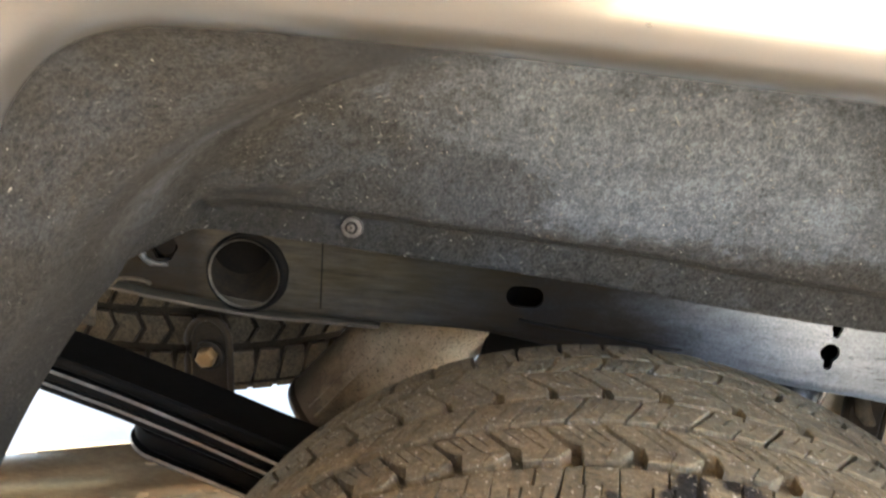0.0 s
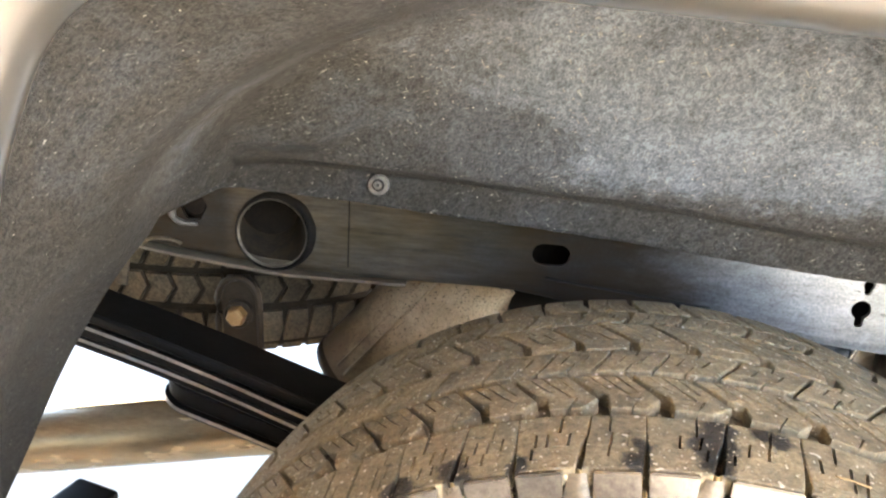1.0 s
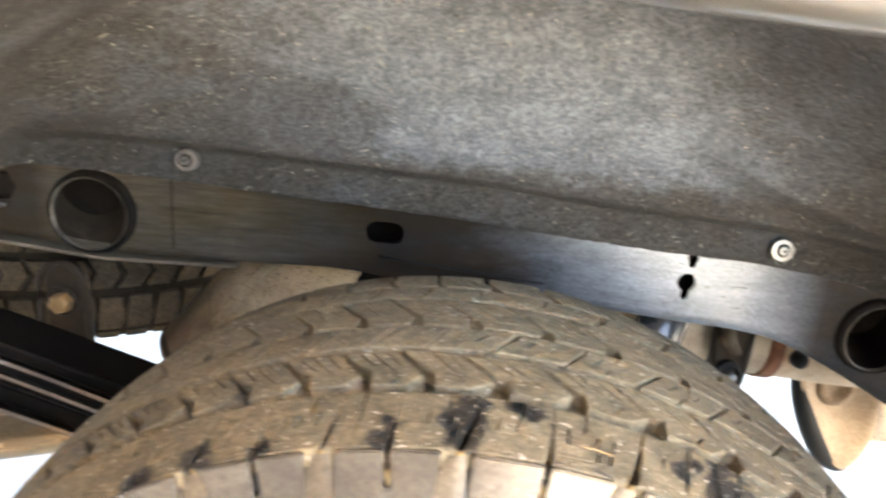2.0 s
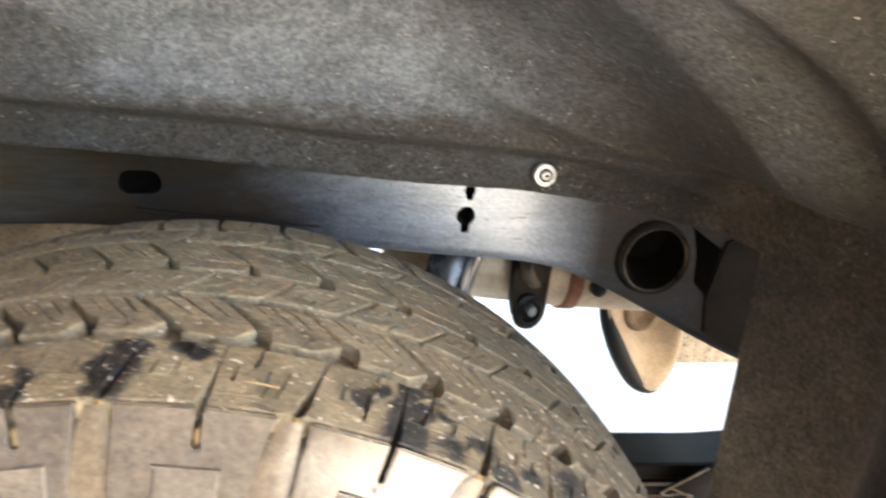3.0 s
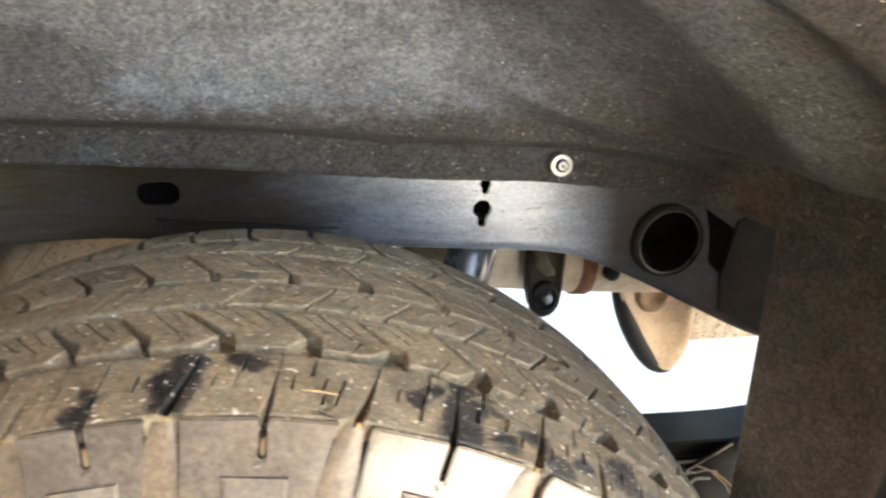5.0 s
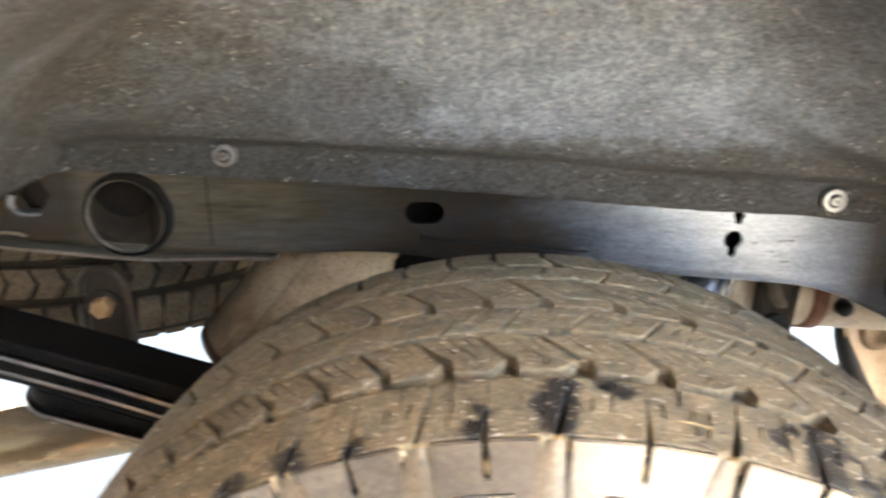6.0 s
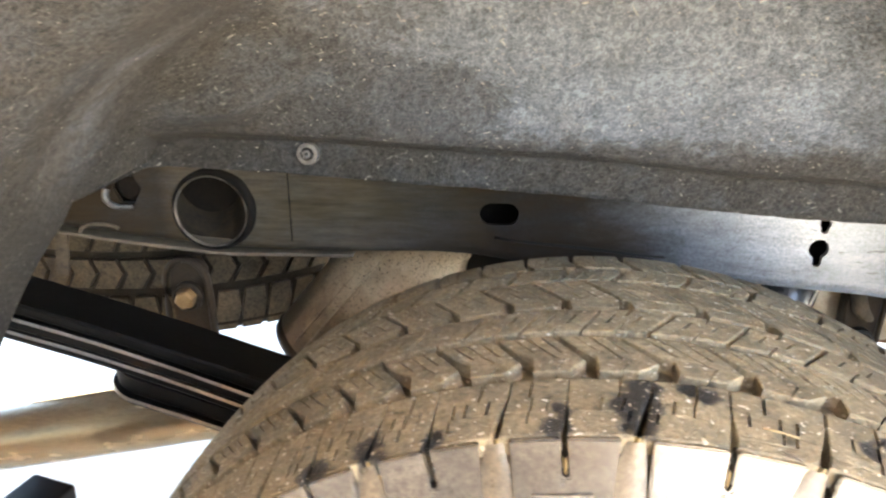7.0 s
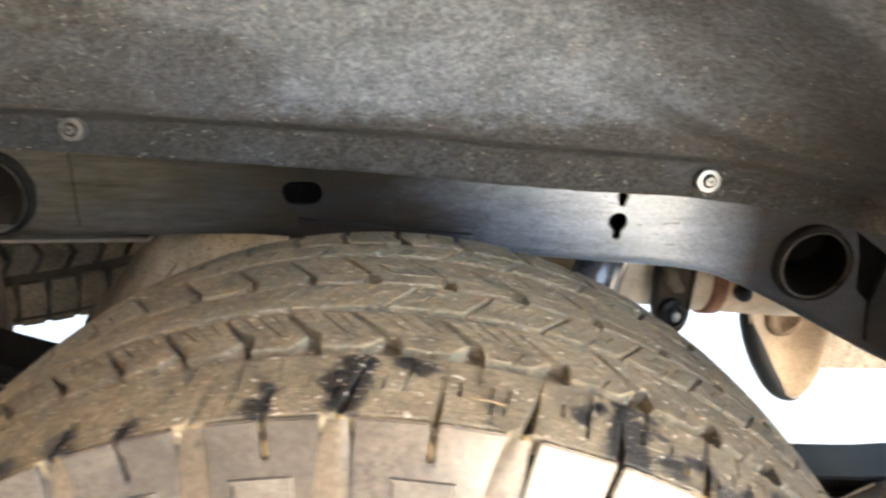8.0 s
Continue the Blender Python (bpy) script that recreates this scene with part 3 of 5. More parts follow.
def liner_row(s):
    """The liner's section in the direction s round the axle: from the lip in, up over the barrel and down the inner wall."""
    rb, rl = barrel_r(s), lip_r(s) + 0.004
    sx, sz = math.sin(s), math.cos(s)
    hem = rb
    for k in range(400):
        r = rb - 0.001 * k
        if AXLE.z + r * sz < lerp_table(HEM, r * sx):
            break
        hem = r
    deep = rb - hem
    soft = sum(barrel_r(s + 0.055 * k) for k in range(-5, 6)) / 11 if s > 0.4 else rb
    cove = smoothstep(0.16, 0.52, s)
    nose = smoothstep(0.26, 0.62, s) * (1 - smoothstep(0.80, 0.90, s))
    swell = (lambda y: nose * (0.034 * smoothstep(-0.075, 0.02, y) - 0.012 * math.exp(-(((y + 0.066) / 0.03) ** 2))))
    room = sum(fold_depth(s + 0.03 * k) for k in range(-4, 5)) / 9
    fl = min(0.055 + 0.065 * cove, deep * (0.5 + 0.3 * cove), max(0.01, min(room, fold_depth(s)) - 0.022))
    row = []
    back = 0.085 + (0.065 * (1 - smoothstep(0.0, 0.06, deep)) if s > -0.3 else 0.005)
    back += (-0.012 - back) * cove * smoothstep(0.0, 0.05, deep)
    for y in (-0.1245, -0.116, -0.107, -0.098, -0.09, -0.082, -0.074, -0.066, -0.058, -0.05, -0.04, -0.03, -0.015, 0.0, 0.015, 0.03, 0.05, 0.065):
        t = smoothstep(-0.118, -0.03, y)
        yy = -0.1355 + (y + 0.1245) * (back + 0.1355) / 0.2095
        near = 1 - smoothstep(-0.075, 0.0, yy)
        r = rl * (1 - t) + (rb * (1 - near) + soft * near) * t - swell(yy)
        wave = 0.004 * noise.noise(Vector((s * 3.0, y * 9.0, 1.7)))
        row.append((yy, r + wave * t))
    top_y = 0.150
    r_s = rb - min(swell(back), fl)
    for k in range(0, 18):
        q = k / 17 * math.pi / 2
        row.append((back + (top_y - back) * math.sin(q) if fl > 0.004 else back + 0.0004 * k, r_s - (r_s - (rb - fl)) * (1 - math.cos(q))))
    r0 = rb - fl
    for k in range(1, 37):
        r = r0 - (r0 - hem) * k / 36
        x, z = r * sx, AXLE.z + r * sz
        d = z - lerp_table(CREASE, x)
        if d > 0:
            y = max(0.150, 0.180 - 0.32 * d)
            y = top_y + (y - top_y) * smoothstep(0, 0.02, r0 - r)
        else:
            y = 0.180 + 0.034 * smoothstep(0, 0.016, -d) + 0.05 * max(0, -d - 0.016)
        y += 0.003 * noise.noise(Vector((x * 7, z * 7, 4.2)))
        if fl <= 0.004:
            y = row[-1][0]
        row.append((y, r))
    return [(r * sx, y, AXLE.z + r * sz) for y, r in row]


def liner():
    bm = bmesh.new()
    n = 230
    grid(bm, [liner_row(-1.72 + (1.60 + 1.72) * i / n) for i in range(n + 1)])
    bmesh.ops.recalc_face_normals(bm, faces=bm.faces)
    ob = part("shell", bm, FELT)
    mod = ob.modifiers.new("sheet", "SOLIDIFY")
    mod.thickness, mod.offset = 0.004, 1
    return ob


LINER = thing("wheel_arch_liner", "dark grey pressed felt wheel arch liner, dusty, riveted along its hem", "wheel arch liner", (0, 0, 0))
liner().parent = LINER


def rivet(x, y, z, r, metal, label, n=(0, -1, 0.1)):
    """A flat washer with a domed head and a socket."""
    bm = bmesh.new()
    prof = [(r, -0.008), (r, 0.0022), (r * 0.93, 0.0030), (r * 0.62, 0.0032), (r * 0.58, 0.0022), (r * 0.46, 0.0022), (r * 0.42, 0.0052), (r * 0.34, 0.0064), (r * 0.16, 0.0066), (r * 0.14, 0.0035), (0.0004, 0.0035)]
    grid(bm, [[(a * math.cos(k * math.pi / 14), a * math.sin(k * math.pi / 14), h) for k in range(28)] for a, h in prof], True)
    # recessed groove and socket blackened, their shade put into the colour
    for f in bm.faces:
        c = f.calc_center_median()
        q = math.hypot(c.x, c.y) / r
        if 0.43 < q < 0.60 or q < 0.15:
            f.material_index = 1
    m = Matrix.Translation((x, y, z)) @ Vector(n).to_track_quat("Z", "Y").to_matrix().to_4x4()
    bm.transform(m)
    return crisp(part("rivet", bm, (metal, BLACK), LINER, label))


rivet(-0.254, 0.2075, 0.860, 0.0102, ZINC_DIM, "grey push rivet with a raised ring, dimmed in colour")
rivet(0.322, 0.2085, 0.8125, 0.0112, ZINC, "bright zinc push rivet with a raised ring")


def bed():
    """What closes the place above: bed floor and far side."""
    bm = bmesh.new()
    box(bm, (2.9, 1.75, 0.02), (0.05, 0.80, 1.10), None, 0.004)
    ob = part("floor", bm, BLACK)
    bm = bmesh.new()
    box(bm, (2.9, 0.012, 0.75), (0.05, 1.78, 0.98), None, 0.004)
    ob2 = part("far_side", bm, PAINT)
    top = thing("truck_bed", "painted steel truck bed closing the wheel well above", "truck bed")
    ob.parent = ob2.parent = top


bed()

# ==== frame rail ====
RAIL_FOOT = [(-0.95, 0.775), (-0.70, 0.760), (-0.573, 0.751), (-0.506, 0.741), (-0.377, 0.727), (-0.249, 0.724), (-0.12, 0.726), (-0.06, 0.718), (0.0, 0.706), (0.06, 0.700), (0.11, 0.700), (0.155, 0.705), (0.21, 0.701), (0.29, 0.694), (0.345, 0.690), (0.39, 0.680),
             (0.42, 0.665), (0.472, 0.640), (0.553, 0.595), (0.63, 0.555), (0.80, 0.50), (1.2, 0.48)]


def rail_y(x):
    return 0.308 - 0.021 * smoothstep(-0.02, 0.26, x)


def ring(cx, cz, rx, rz, n=36):
    return [(cx + rx * math.cos(2 * math.pi * k / n), cz + rz * math.sin(2 * math.pi * k / n)) for k in range(n)]


def slot_ring(cx, cz, half, r, n=10):
    pts = []
    for sgn, a0 in ((1, -90), (-1, 90)):
        pts += [(cx + sgn * (half - r) + r * math.cos(radians(a0 + 180 * k / n)), cz + r * math.sin(radians(a0 + 180 * k / n))) for k in range(n + 1)]
    return pts


def keyhole_ring(cx, cz, r, w, tail):
    a0 = math.degrees(math.asin(w / r))
    pts = [(cx + r * math.sin(radians(a)), cz - r * math.cos(radians(a))) for a in [a0 + (360 - 2 * a0) * k / 22 for k in range(23)]]
    return pts + [(cx - w, cz - tail + w * 0.6), (cx - w * 0.5, cz - tail), (cx + w * 0.5, cz - tail), (cx + w, cz - tail + w * 0.6)]


HOLES = [ring(-0.392, 0.772, 0.0405, 0.0405), slot_ring(-0.071, 0.773, 0.0215, 0.0125), keyhole_ring(0.265, 0.746, 0.0105, 0.0048, 0.020),
         keyhole_ring(0.268, 0.774, 0.0062, 0.0040, 0.011), ring(0.494, 0.694, 0.0385, 0.0385), ring(-0.486, 0.797, 0.0165, 0.0185, 6),
         [(0.535, 0.735), (0.578, 0.705), (0.583, 0.70), (0.580, 0.645), (0.574, 0.640), (0.548, 0.665), (0.545, 0.70)]]


def frame_rail():
    bm = bmesh.new()
    xs = [-0.95 + 0.02 * k for k in range(108)]
    foot = [(x, lerp_table(RAIL_FOOT, x)) for x in xs]
    # smooth the foot line
    for _ in range(3):
        foot = [foot[0]] + [(b[0], (a[1] + 2 * b[1] + c[1]) / 4) for a, b, c in zip(foot, foot[1:], foot[2:])] + [foot[-1]]
    low = [(x, z + 0.012) for x, z in foot]
    high = [(x, max(lerp_table(HEM, x) + 0.03, z + 0.13, 0.845 if x > 0.3 else 0.0)) for x, z in foot]
    loops = [low + high[::-1]] + HOLES
    edges = []
    for loop in loops:
        vs = [bm.verts.new((x, 0, z)) for x, z in loop]
        edges += [bm.edges.new((vs[i], vs[(i + 1) % len(vs)])) for i in range(len(vs))]
    bmesh.ops.triangle_fill(bm, use_beauty=True, use_dissolve=False, edges=edges, normal=(0, -1, 0))
    for f in bm.faces:
        if f.normal.y > 0:
            f.normal_flip()
    # walls of the holes
    for loop in HOLES:
        rows = [[(x, d, z) for x, z in loop] for d in (0.0, 0.005)]
        grid(bm, rows, True)
    # rounded lower corner, underside, back and top
    strip = []
    for k in range(7):
        q = k / 6 * math.pi / 2
        strip.append([(x, 0.012 * (1 - math.cos(q)), z + 0.012 * (1 - math.sin(q))) for x, z in foot])
    strip.append([(x, 0.07, z) for x, z in foot])
    strip.append([(x, 0.075, z + 0.006) for x, z in foot])
    strip.append([(x, 0.075, high[i][1]) for i, (x, z) in enumerate(foot)])
    strip.append([(x, 0.0, high[i][1]) for i, (x, z) in enumerate(foot)])
    grid(bm, strip)
    # inside of the beam near-black, so its holes look dark
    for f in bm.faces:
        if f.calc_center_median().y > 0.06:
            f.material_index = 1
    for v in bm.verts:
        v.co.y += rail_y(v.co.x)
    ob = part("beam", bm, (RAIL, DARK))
    return crisp(ob, 50)


FRAME = thing("frame_rail", "boxed steel truck frame rail, black and dusty with punched holes", "frame rail", (0, 0, 0))
frame_rail().parent = FRAME


def flange():
    """The turned-out lower edge at the rear of the rail."""
    bm = bmesh.new()
    rows = []
    for k in range(26):
        x = -0.66 + 0.017 * k
        z, y = lerp_table(RAIL_FOOT, x), rail_y(x)
        f = 0.009 * smoothstep(-0.235, -0.40, x)
        rows.append([(x, y - f - 0.001, z - 0.0005), (x, y - f - 0.002, z - 0.002), (x, y - f - 0.001, z - 0.0042), (x, y + 0.05, z - 0.0045), (x, y + 0.05, z - 0.0005)])
    vs = grid(bm, rows, True)
    bm.faces.new(vs[0][::-1])
    bm.faces.new(vs[-1])
    bmesh.ops.recalc_face_normals(bm, faces=bm.faces)
    crisp(part("flange", bm, FLANGE, FRAME, "tan dusty turned edge"))
    bm = bmesh.new()
    box(bm, (0.015, 0.005, 0.058), (-0.588, 0.332, 0.712), pose(0, 0, 0, 0, 8, 0), 0.001)
    part("hanger_tab", bm, CAKE, FRAME, "dusty tab hanging from the turned edge")
    bm = bmesh.new()
    x0, z0 = -0.522, 0.7495
    tube(bm, [(x0 + 0.022 * math.cos(radians(a)), rail_y(x0) - 0.004, z0 + 0.0065 * math.sin(radians(a))) for a in range(10, 181, 17)] + [(x0 - 0.024, rail_y(x0) - 0.004, z0 - 0.003)], 0.0024, 8)
    part("wire_clip", bm, CAKE, FRAME, "bent dusty wire clip")


flange()


def gusset():
    """A plate welded over the rail ahead of the round opening."""
    bm = bmesh.new()
    slab(bm, [(0.572, 0.600), (0.566, 0.645), (0.580, 0.716), (0.640, 0.735), (0.76, 0.72), (0.76, 0.545), (0.66, 0.548)], 0.005, rail_y(0.6) - 0.003, 0.001)
    crisp(part("gusset", bm, GUSSET, FRAME, "dusty gusset plate welded on"))
    bm = bmesh.new()
    rows = []
    for k in range(12):
        z = 0.738 + 0.0085 * k
        w = 0.0016 + 0.0006 * noise.noise(Vector((0, 0, z * 90)))
        y = rail_y(-0.303)
        rows.append([(-0.303 - w, y + 0.001, z), (-0.303, y - 0.0012, z), (-0.303 + w, y + 0.001, z)])
    grid(bm, rows)
    part("weld_seam", bm, DARK, FRAME, "dark vertical weld seam")


gusset()


def sleeve(x, z, r, depth, skew, label, bore=None):
    """The tube that runs askew through the rail at a round hole, with its thin worn rim."""
    y = rail_y(x)
    bm = bmesh.new()
    prof = [(1.00, 0.030), (1.00, -0.003), (0.985, -0.0042), (0.965, -0.0035), (0.955, 0.0), (0.93, depth)]
    rows = []
    for a, h in prof:
        t = max(h, 0) / depth
        rows.append([(x + skew[0] * t + r * a * math.cos(k * math.pi / 24), y + h, z + skew[1] * t + r * a * math.sin(k * math.pi / 24)) for k in range(48)])
    vs = grid(bm, rows, True)
    for f in bm.faces:
        if f.calc_center_median().y < y - 0.001:
            f.material_index = 1
    # near-black disc closes the bore, standing in for the shade inside
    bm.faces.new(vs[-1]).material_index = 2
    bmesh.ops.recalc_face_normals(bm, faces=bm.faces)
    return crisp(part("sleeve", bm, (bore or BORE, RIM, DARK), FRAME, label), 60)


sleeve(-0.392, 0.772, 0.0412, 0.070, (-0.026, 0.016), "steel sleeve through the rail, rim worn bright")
# this bore is near-black too, its shade put into the colour
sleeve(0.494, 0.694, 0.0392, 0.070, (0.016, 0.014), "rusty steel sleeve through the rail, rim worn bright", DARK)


def collar(x, z, r, dx, dz, label):
    """A rough weld collar round a sleeve, set a little aside from it."""
    bm = bmesh.new()
    rows = []
    for t, h in ((0.0, 0.002), (0.0, -0.003), (0.25, -0.0065), (0.6, -0.0075), (0.9, -0.0055), (1.0, 0.001)):
        row = []
        for k in range(48):
            a = k * math.pi / 24
            lump = 1 + 0.022 * noise.noise(Vector((math.cos(a) * 3.2, math.sin(a) * 3.2, x * 9 + t)))
            q = r * (1.14 * lump * (1 - t) + 1.0 * t)
            row.append((x + dx * (1 - t) + q * math.cos(a), rail_y(x) + h, z + dz * (1 - t) + q * math.sin(a)))
        rows.append(row)
    grid(bm, rows, True)
    bmesh.ops.recalc_face_normals(bm, faces=bm.faces)
    part("collar", bm, COLLAR, FRAME, label)


collar(-0.392, 0.772, 0.0412, 0.0045, 0.0025, "rough dark weld collar round the sleeve")
collar(0.494, 0.694, 0.0392, -0.0055, 0.0035, "rough black weld collar round the sleeve")

# disc added inside the small hole, its shade put into the colour
bm = bmesh.new()
tube(bm, [(-0.486, 0.345, 0.797), (-0.486, 0.318, 0.797), (-0.486, 0.314, 0.797)], [0.017, 0.016, 0.012], 20)
crisp(part("plug", bm, DARK, FRAME, "near-black disc filling the small hole in the rail"))
bm = bmesh.new()
tube(bm, spline([(-0.507, 0.304, 0.797), (-0.5085, 0.301, 0.788), (-0.503, 0.3, 0.781), (-0.494, 0.301, 0.7775), (-0.480, 0.303, 0.777)], 4), [0.0042] * 6 + [0.0036] * 6 + [0.0024] * 5, 10)
part("clip", bm, ZINC_DIM, FRAME, "pale worn clip beside the plug")

# bead added along the rounded top corner, shaped to catch a line of light
bm = bmesh.new()
line = [(-0.10 + 0.02 * k) for k in range(26)]
tube(bm, [(x, rail_y(x) - 0.001, lerp_table(HEM, x) - 0.004 + 0.004 * smoothstep(0.02, -0.10, x)) for x in line], [0.0045] * 26, 10)
part("top_bead", bm, RAIL, FRAME, "rounded bead added on the rail's upper edge to catch light")
bm = bmesh.new()
tube(bm, spline([(-0.075, 0.304, 0.7475), (-0.051, 0.300, 0.745), (0.026, 0.299, 0.738), (0.085, 0.297, 0.7315), (0.115, 0.301, 0.7285)], 4), 0.0016, 8)
part("brake_line", bm, BLACK, FRAME, "thin dark brake line clipped along the rail")

# ==== wheel ====
TYRE_R, CROWN, MIDDLE, GROW = 0.4165, 0.78, 0.008, 0.0102
WHEEL = thing("mounted_tyre", "road wheel with dusty all-terrain tyre standing under the arch", "wheel", AXLE + Vector((0.0085, 0, -0.012)))
WHEEL.rotation_euler = (0, 0, radians(-4.4))


def tread_r(y):
    return TYRE_R - CROWN * (y - MIDDLE) ** 2 - 0.4 * max(0.0, y - 0.07) ** 2


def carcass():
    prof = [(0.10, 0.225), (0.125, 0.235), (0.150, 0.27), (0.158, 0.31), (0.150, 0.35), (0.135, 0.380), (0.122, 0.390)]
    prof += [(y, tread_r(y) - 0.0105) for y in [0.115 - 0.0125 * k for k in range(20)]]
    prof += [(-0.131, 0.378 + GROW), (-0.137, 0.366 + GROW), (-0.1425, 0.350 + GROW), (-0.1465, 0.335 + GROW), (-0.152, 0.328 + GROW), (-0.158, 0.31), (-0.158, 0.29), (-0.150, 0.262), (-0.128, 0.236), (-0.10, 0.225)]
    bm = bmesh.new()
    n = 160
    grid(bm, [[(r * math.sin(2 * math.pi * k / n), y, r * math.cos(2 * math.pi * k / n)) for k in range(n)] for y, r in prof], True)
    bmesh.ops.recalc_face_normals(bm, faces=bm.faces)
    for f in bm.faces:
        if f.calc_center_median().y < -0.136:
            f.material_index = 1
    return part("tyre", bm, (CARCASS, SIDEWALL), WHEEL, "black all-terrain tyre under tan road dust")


TYRE = carcass()
bm = bmesh.new()
prof = [(-0.10, 0.228), (-0.11, 0.215), (-0.06, 0.205), (-0.03, 0.19), (-0.045, 0.12), (-0.05, 0.05), (-0.05, 0.001)]
grid(bm, [[(r * math.sin(2 * math.pi * k / 64), y, r * math.cos(2 * math.pi * k / 64)) for k in range(64)] for y, r in prof], True)
part("rim", bm, BLACK, WHEEL, "dark steel rim disc")

# angles of the pitch of the tread, longer pitches over a part of the round
PITCH = [-0.0092]
for w in (0.125, 0.115, 0.133, 0.128, 0.117, 0.120, 0.122, 0.126, 0.118, 0.121, 0.124, 0.119, 0.123, 0.120):
    PITCH.append(PITCH[-1] + 0.977 * w)
REST = 2 * math.pi - (PITCH[-1] - PITCH[0])
STEPS = 49
PITCH += [PITCH[-1] + REST * (k + 1) / STEPS for k in range(STEPS)]
PITCH = [a - (2 * math.pi if a > math.pi else 0) for a in PITCH[:-1]]
ORDER = sorted(range(len(PITCH)), key=lambda i: PITCH[i])
ANGLES = [PITCH[i] for i in ORDER]
FIRST = ANGLES.index(min(ANGLES, key=lambda v: abs(v + 0.0092)))


def angle_at(u):
    """The angle at a place counted in pitches, with 0 at the wide notch by the top."""
    k = math.floor(u)
    n = len(ANGLES)
    a0 = ANGLES[(FIRST + k) % n] + 2 * math.pi * ((FIRST + k) // n)
    a1 = ANGLES[(FIRST + k + 1) % n] + 2 * math.pi * ((FIRST + k + 1) // n)
    return a0 + (a1 - a0) * (u - k)


def inset(poly, d, skip=()):
    """The polygon drawn in by d, all edges but those in skip. In metres."""
    n = len(poly)
    area = sum(poly[i][0] * poly[(i + 1) % n][1] - poly[(i + 1) % n][0] * poly[i][1] for i in range(n))
    sg = 1 if area > 0 else -1
    lines = []
    for i in range(n):
        p, q = Vector(poly[i]), Vector(poly[(i + 1) % n])
        w = (q - p).normalized()
        o = Vector((-w.y, w.x)) * sg * (0 if i in skip else d)
        lines.append((p + o, w))
    out = []
    for i in range(n):
        (p, u), (q, w) = lines[i - 1], lines[i]
        den = u.x * w.y - u.y * w.x
        if abs(den) < 0.15:
            out.append(q)
        else:
            t = ((q.x - p.x) * w.y - (q.y - p.y) * w.x) / den
            out.append(p + u * t)
    return out


def block(bm, poly, k, height=0.0115, edge=0.0008, skip=(), drop=0.0):
    """One block of tread on the round, from an outline in pitches and metres across, k pitches on."""
    flat = []
    for u, y in poly:
        a = angle_at(k + u) * 0.40
        n = Vector((a * 190, y * 190, 0.37))
        w = 0.0007 if abs(y) < 0.12 else 0.0
        flat.append((a + w * noise.noise(n), y + w * noise.noise(n + Vector((7.1, 3.3, 5.2)))))
    drop += 0.0007 * (0.5 + 0.5 * noise.noise(Vector((k * 1.7, poly[0][0] * 5, poly[0][1] * 90))))
    top = inset(flat, edge, skip)

    def put(q, h):
        a, y = q[0] / 0.40, q[1]
        r = tread_r(y) + h
        return bm.verts.new((r * math.sin(a), y, r * math.cos(a)))

    rows = [[put(q, -drop) for q in top], [put(q, -edge - drop) for q in flat], [put(q, -height) for q in flat]]
    n = len(flat)
    f = [bm.faces.new(rows[0])]
    for r0, r1 in zip(rows, rows[1:]):
        for i in range(n):
            f.append(bm.faces.new((r0[i], r1[i], r1[(i + 1) % n], r0[(i + 1) % n])))
    bmesh.ops.recalc_face_normals(bm, faces=f)


SH = -0.1375


def banded(left, right, bands, gap=0.020):
    """A block between a left and a right edge line, in bands across the tread, each parted by fine cuts along."""
    out = []
    for i0, i1, cuts in bands:
        stops = [0.0, *cuts, 1.0]
        for t0, t1 in zip(stops, stops[1:]):
            g0, g1 = (gap if t0 > 0 else 0), (gap if t1 < 1 else 0)
            pa = [tuple(Vector(p).lerp(Vector(q), t0 + g0)) for p, q in zip(left[i0:i1 + 1], right[i0:i1 + 1])]
            pb = [tuple(Vector(p).lerp(Vector(q), t1 - g1)) for p, q in zip(left[i0:i1 + 1], right[i0:i1 + 1])]
            m = len(pa)
            skip = set()
            if t0 > 0:
                skip |= set(range(m - 1))
            if t1 < 1:
                skip |= set(range(m, 2 * m - 1))
            if i1 < len(left) - 1:
                skip.add(m - 1)
            if i0 > 0:
                skip.add(2 * m - 1)
            out.append((pa + pb[::-1], tuple(skip)))
    return out


# each kind of block: outlines in pitches along and metres across
def shoulder(k):
    """One shoulder block, cut by short sipes at uneven places."""
    rnd = random.Random(140 + k)

    def edge(j, way):
        """The line of the cut between two blocks: a wide notch at every other one, a short slot between."""
        if j % 2 == 0:
            cut = [(0.02, 0.055, SH), (0.08, 0.048, -0.128), (0.18, 0.014, -0.109), (0.25, 0.009, -0.0925)]
        else:
            cut = [(0.00, 0.045, SH), (0.03, 0.036, -0.1305), (0.08, 0.004, -0.109), (0.12, 0.004, -0.0925)]
        return [(j - k + m + way * h, y) for m, h, y in cut]

    left, right = edge(k, 1), edge(k + 1, -1)
    mid = lambda e, t: tuple(Vector(e[1]).lerp(Vector(e[2]), t))
    left = left[:2] + [mid(left, 0.45)] + left[2:]
    right = right[:2] + [mid(right, 0.45)] + right[2:]
    one = sorted(rnd.uniform(0.1, 0.9) for _ in range(rnd.choice((1, 2, 2))))
    two = sorted(rnd.choice(((0.3, 0.62), (0.22, 0.5, 0.8), (0.45, 0.7))))
    two = [t + rnd.uniform(-0.07, 0.07) for t in two]
    three = [rnd.uniform(0.25, 0.7)]
    return banded(left, right, [(0, 1, ()), (1, 2, [t for i, t in enumerate(one) if i == 0 or t - one[i - 1] > 0.12]), (2, 3, two), (3, 4, three)], 0.02)


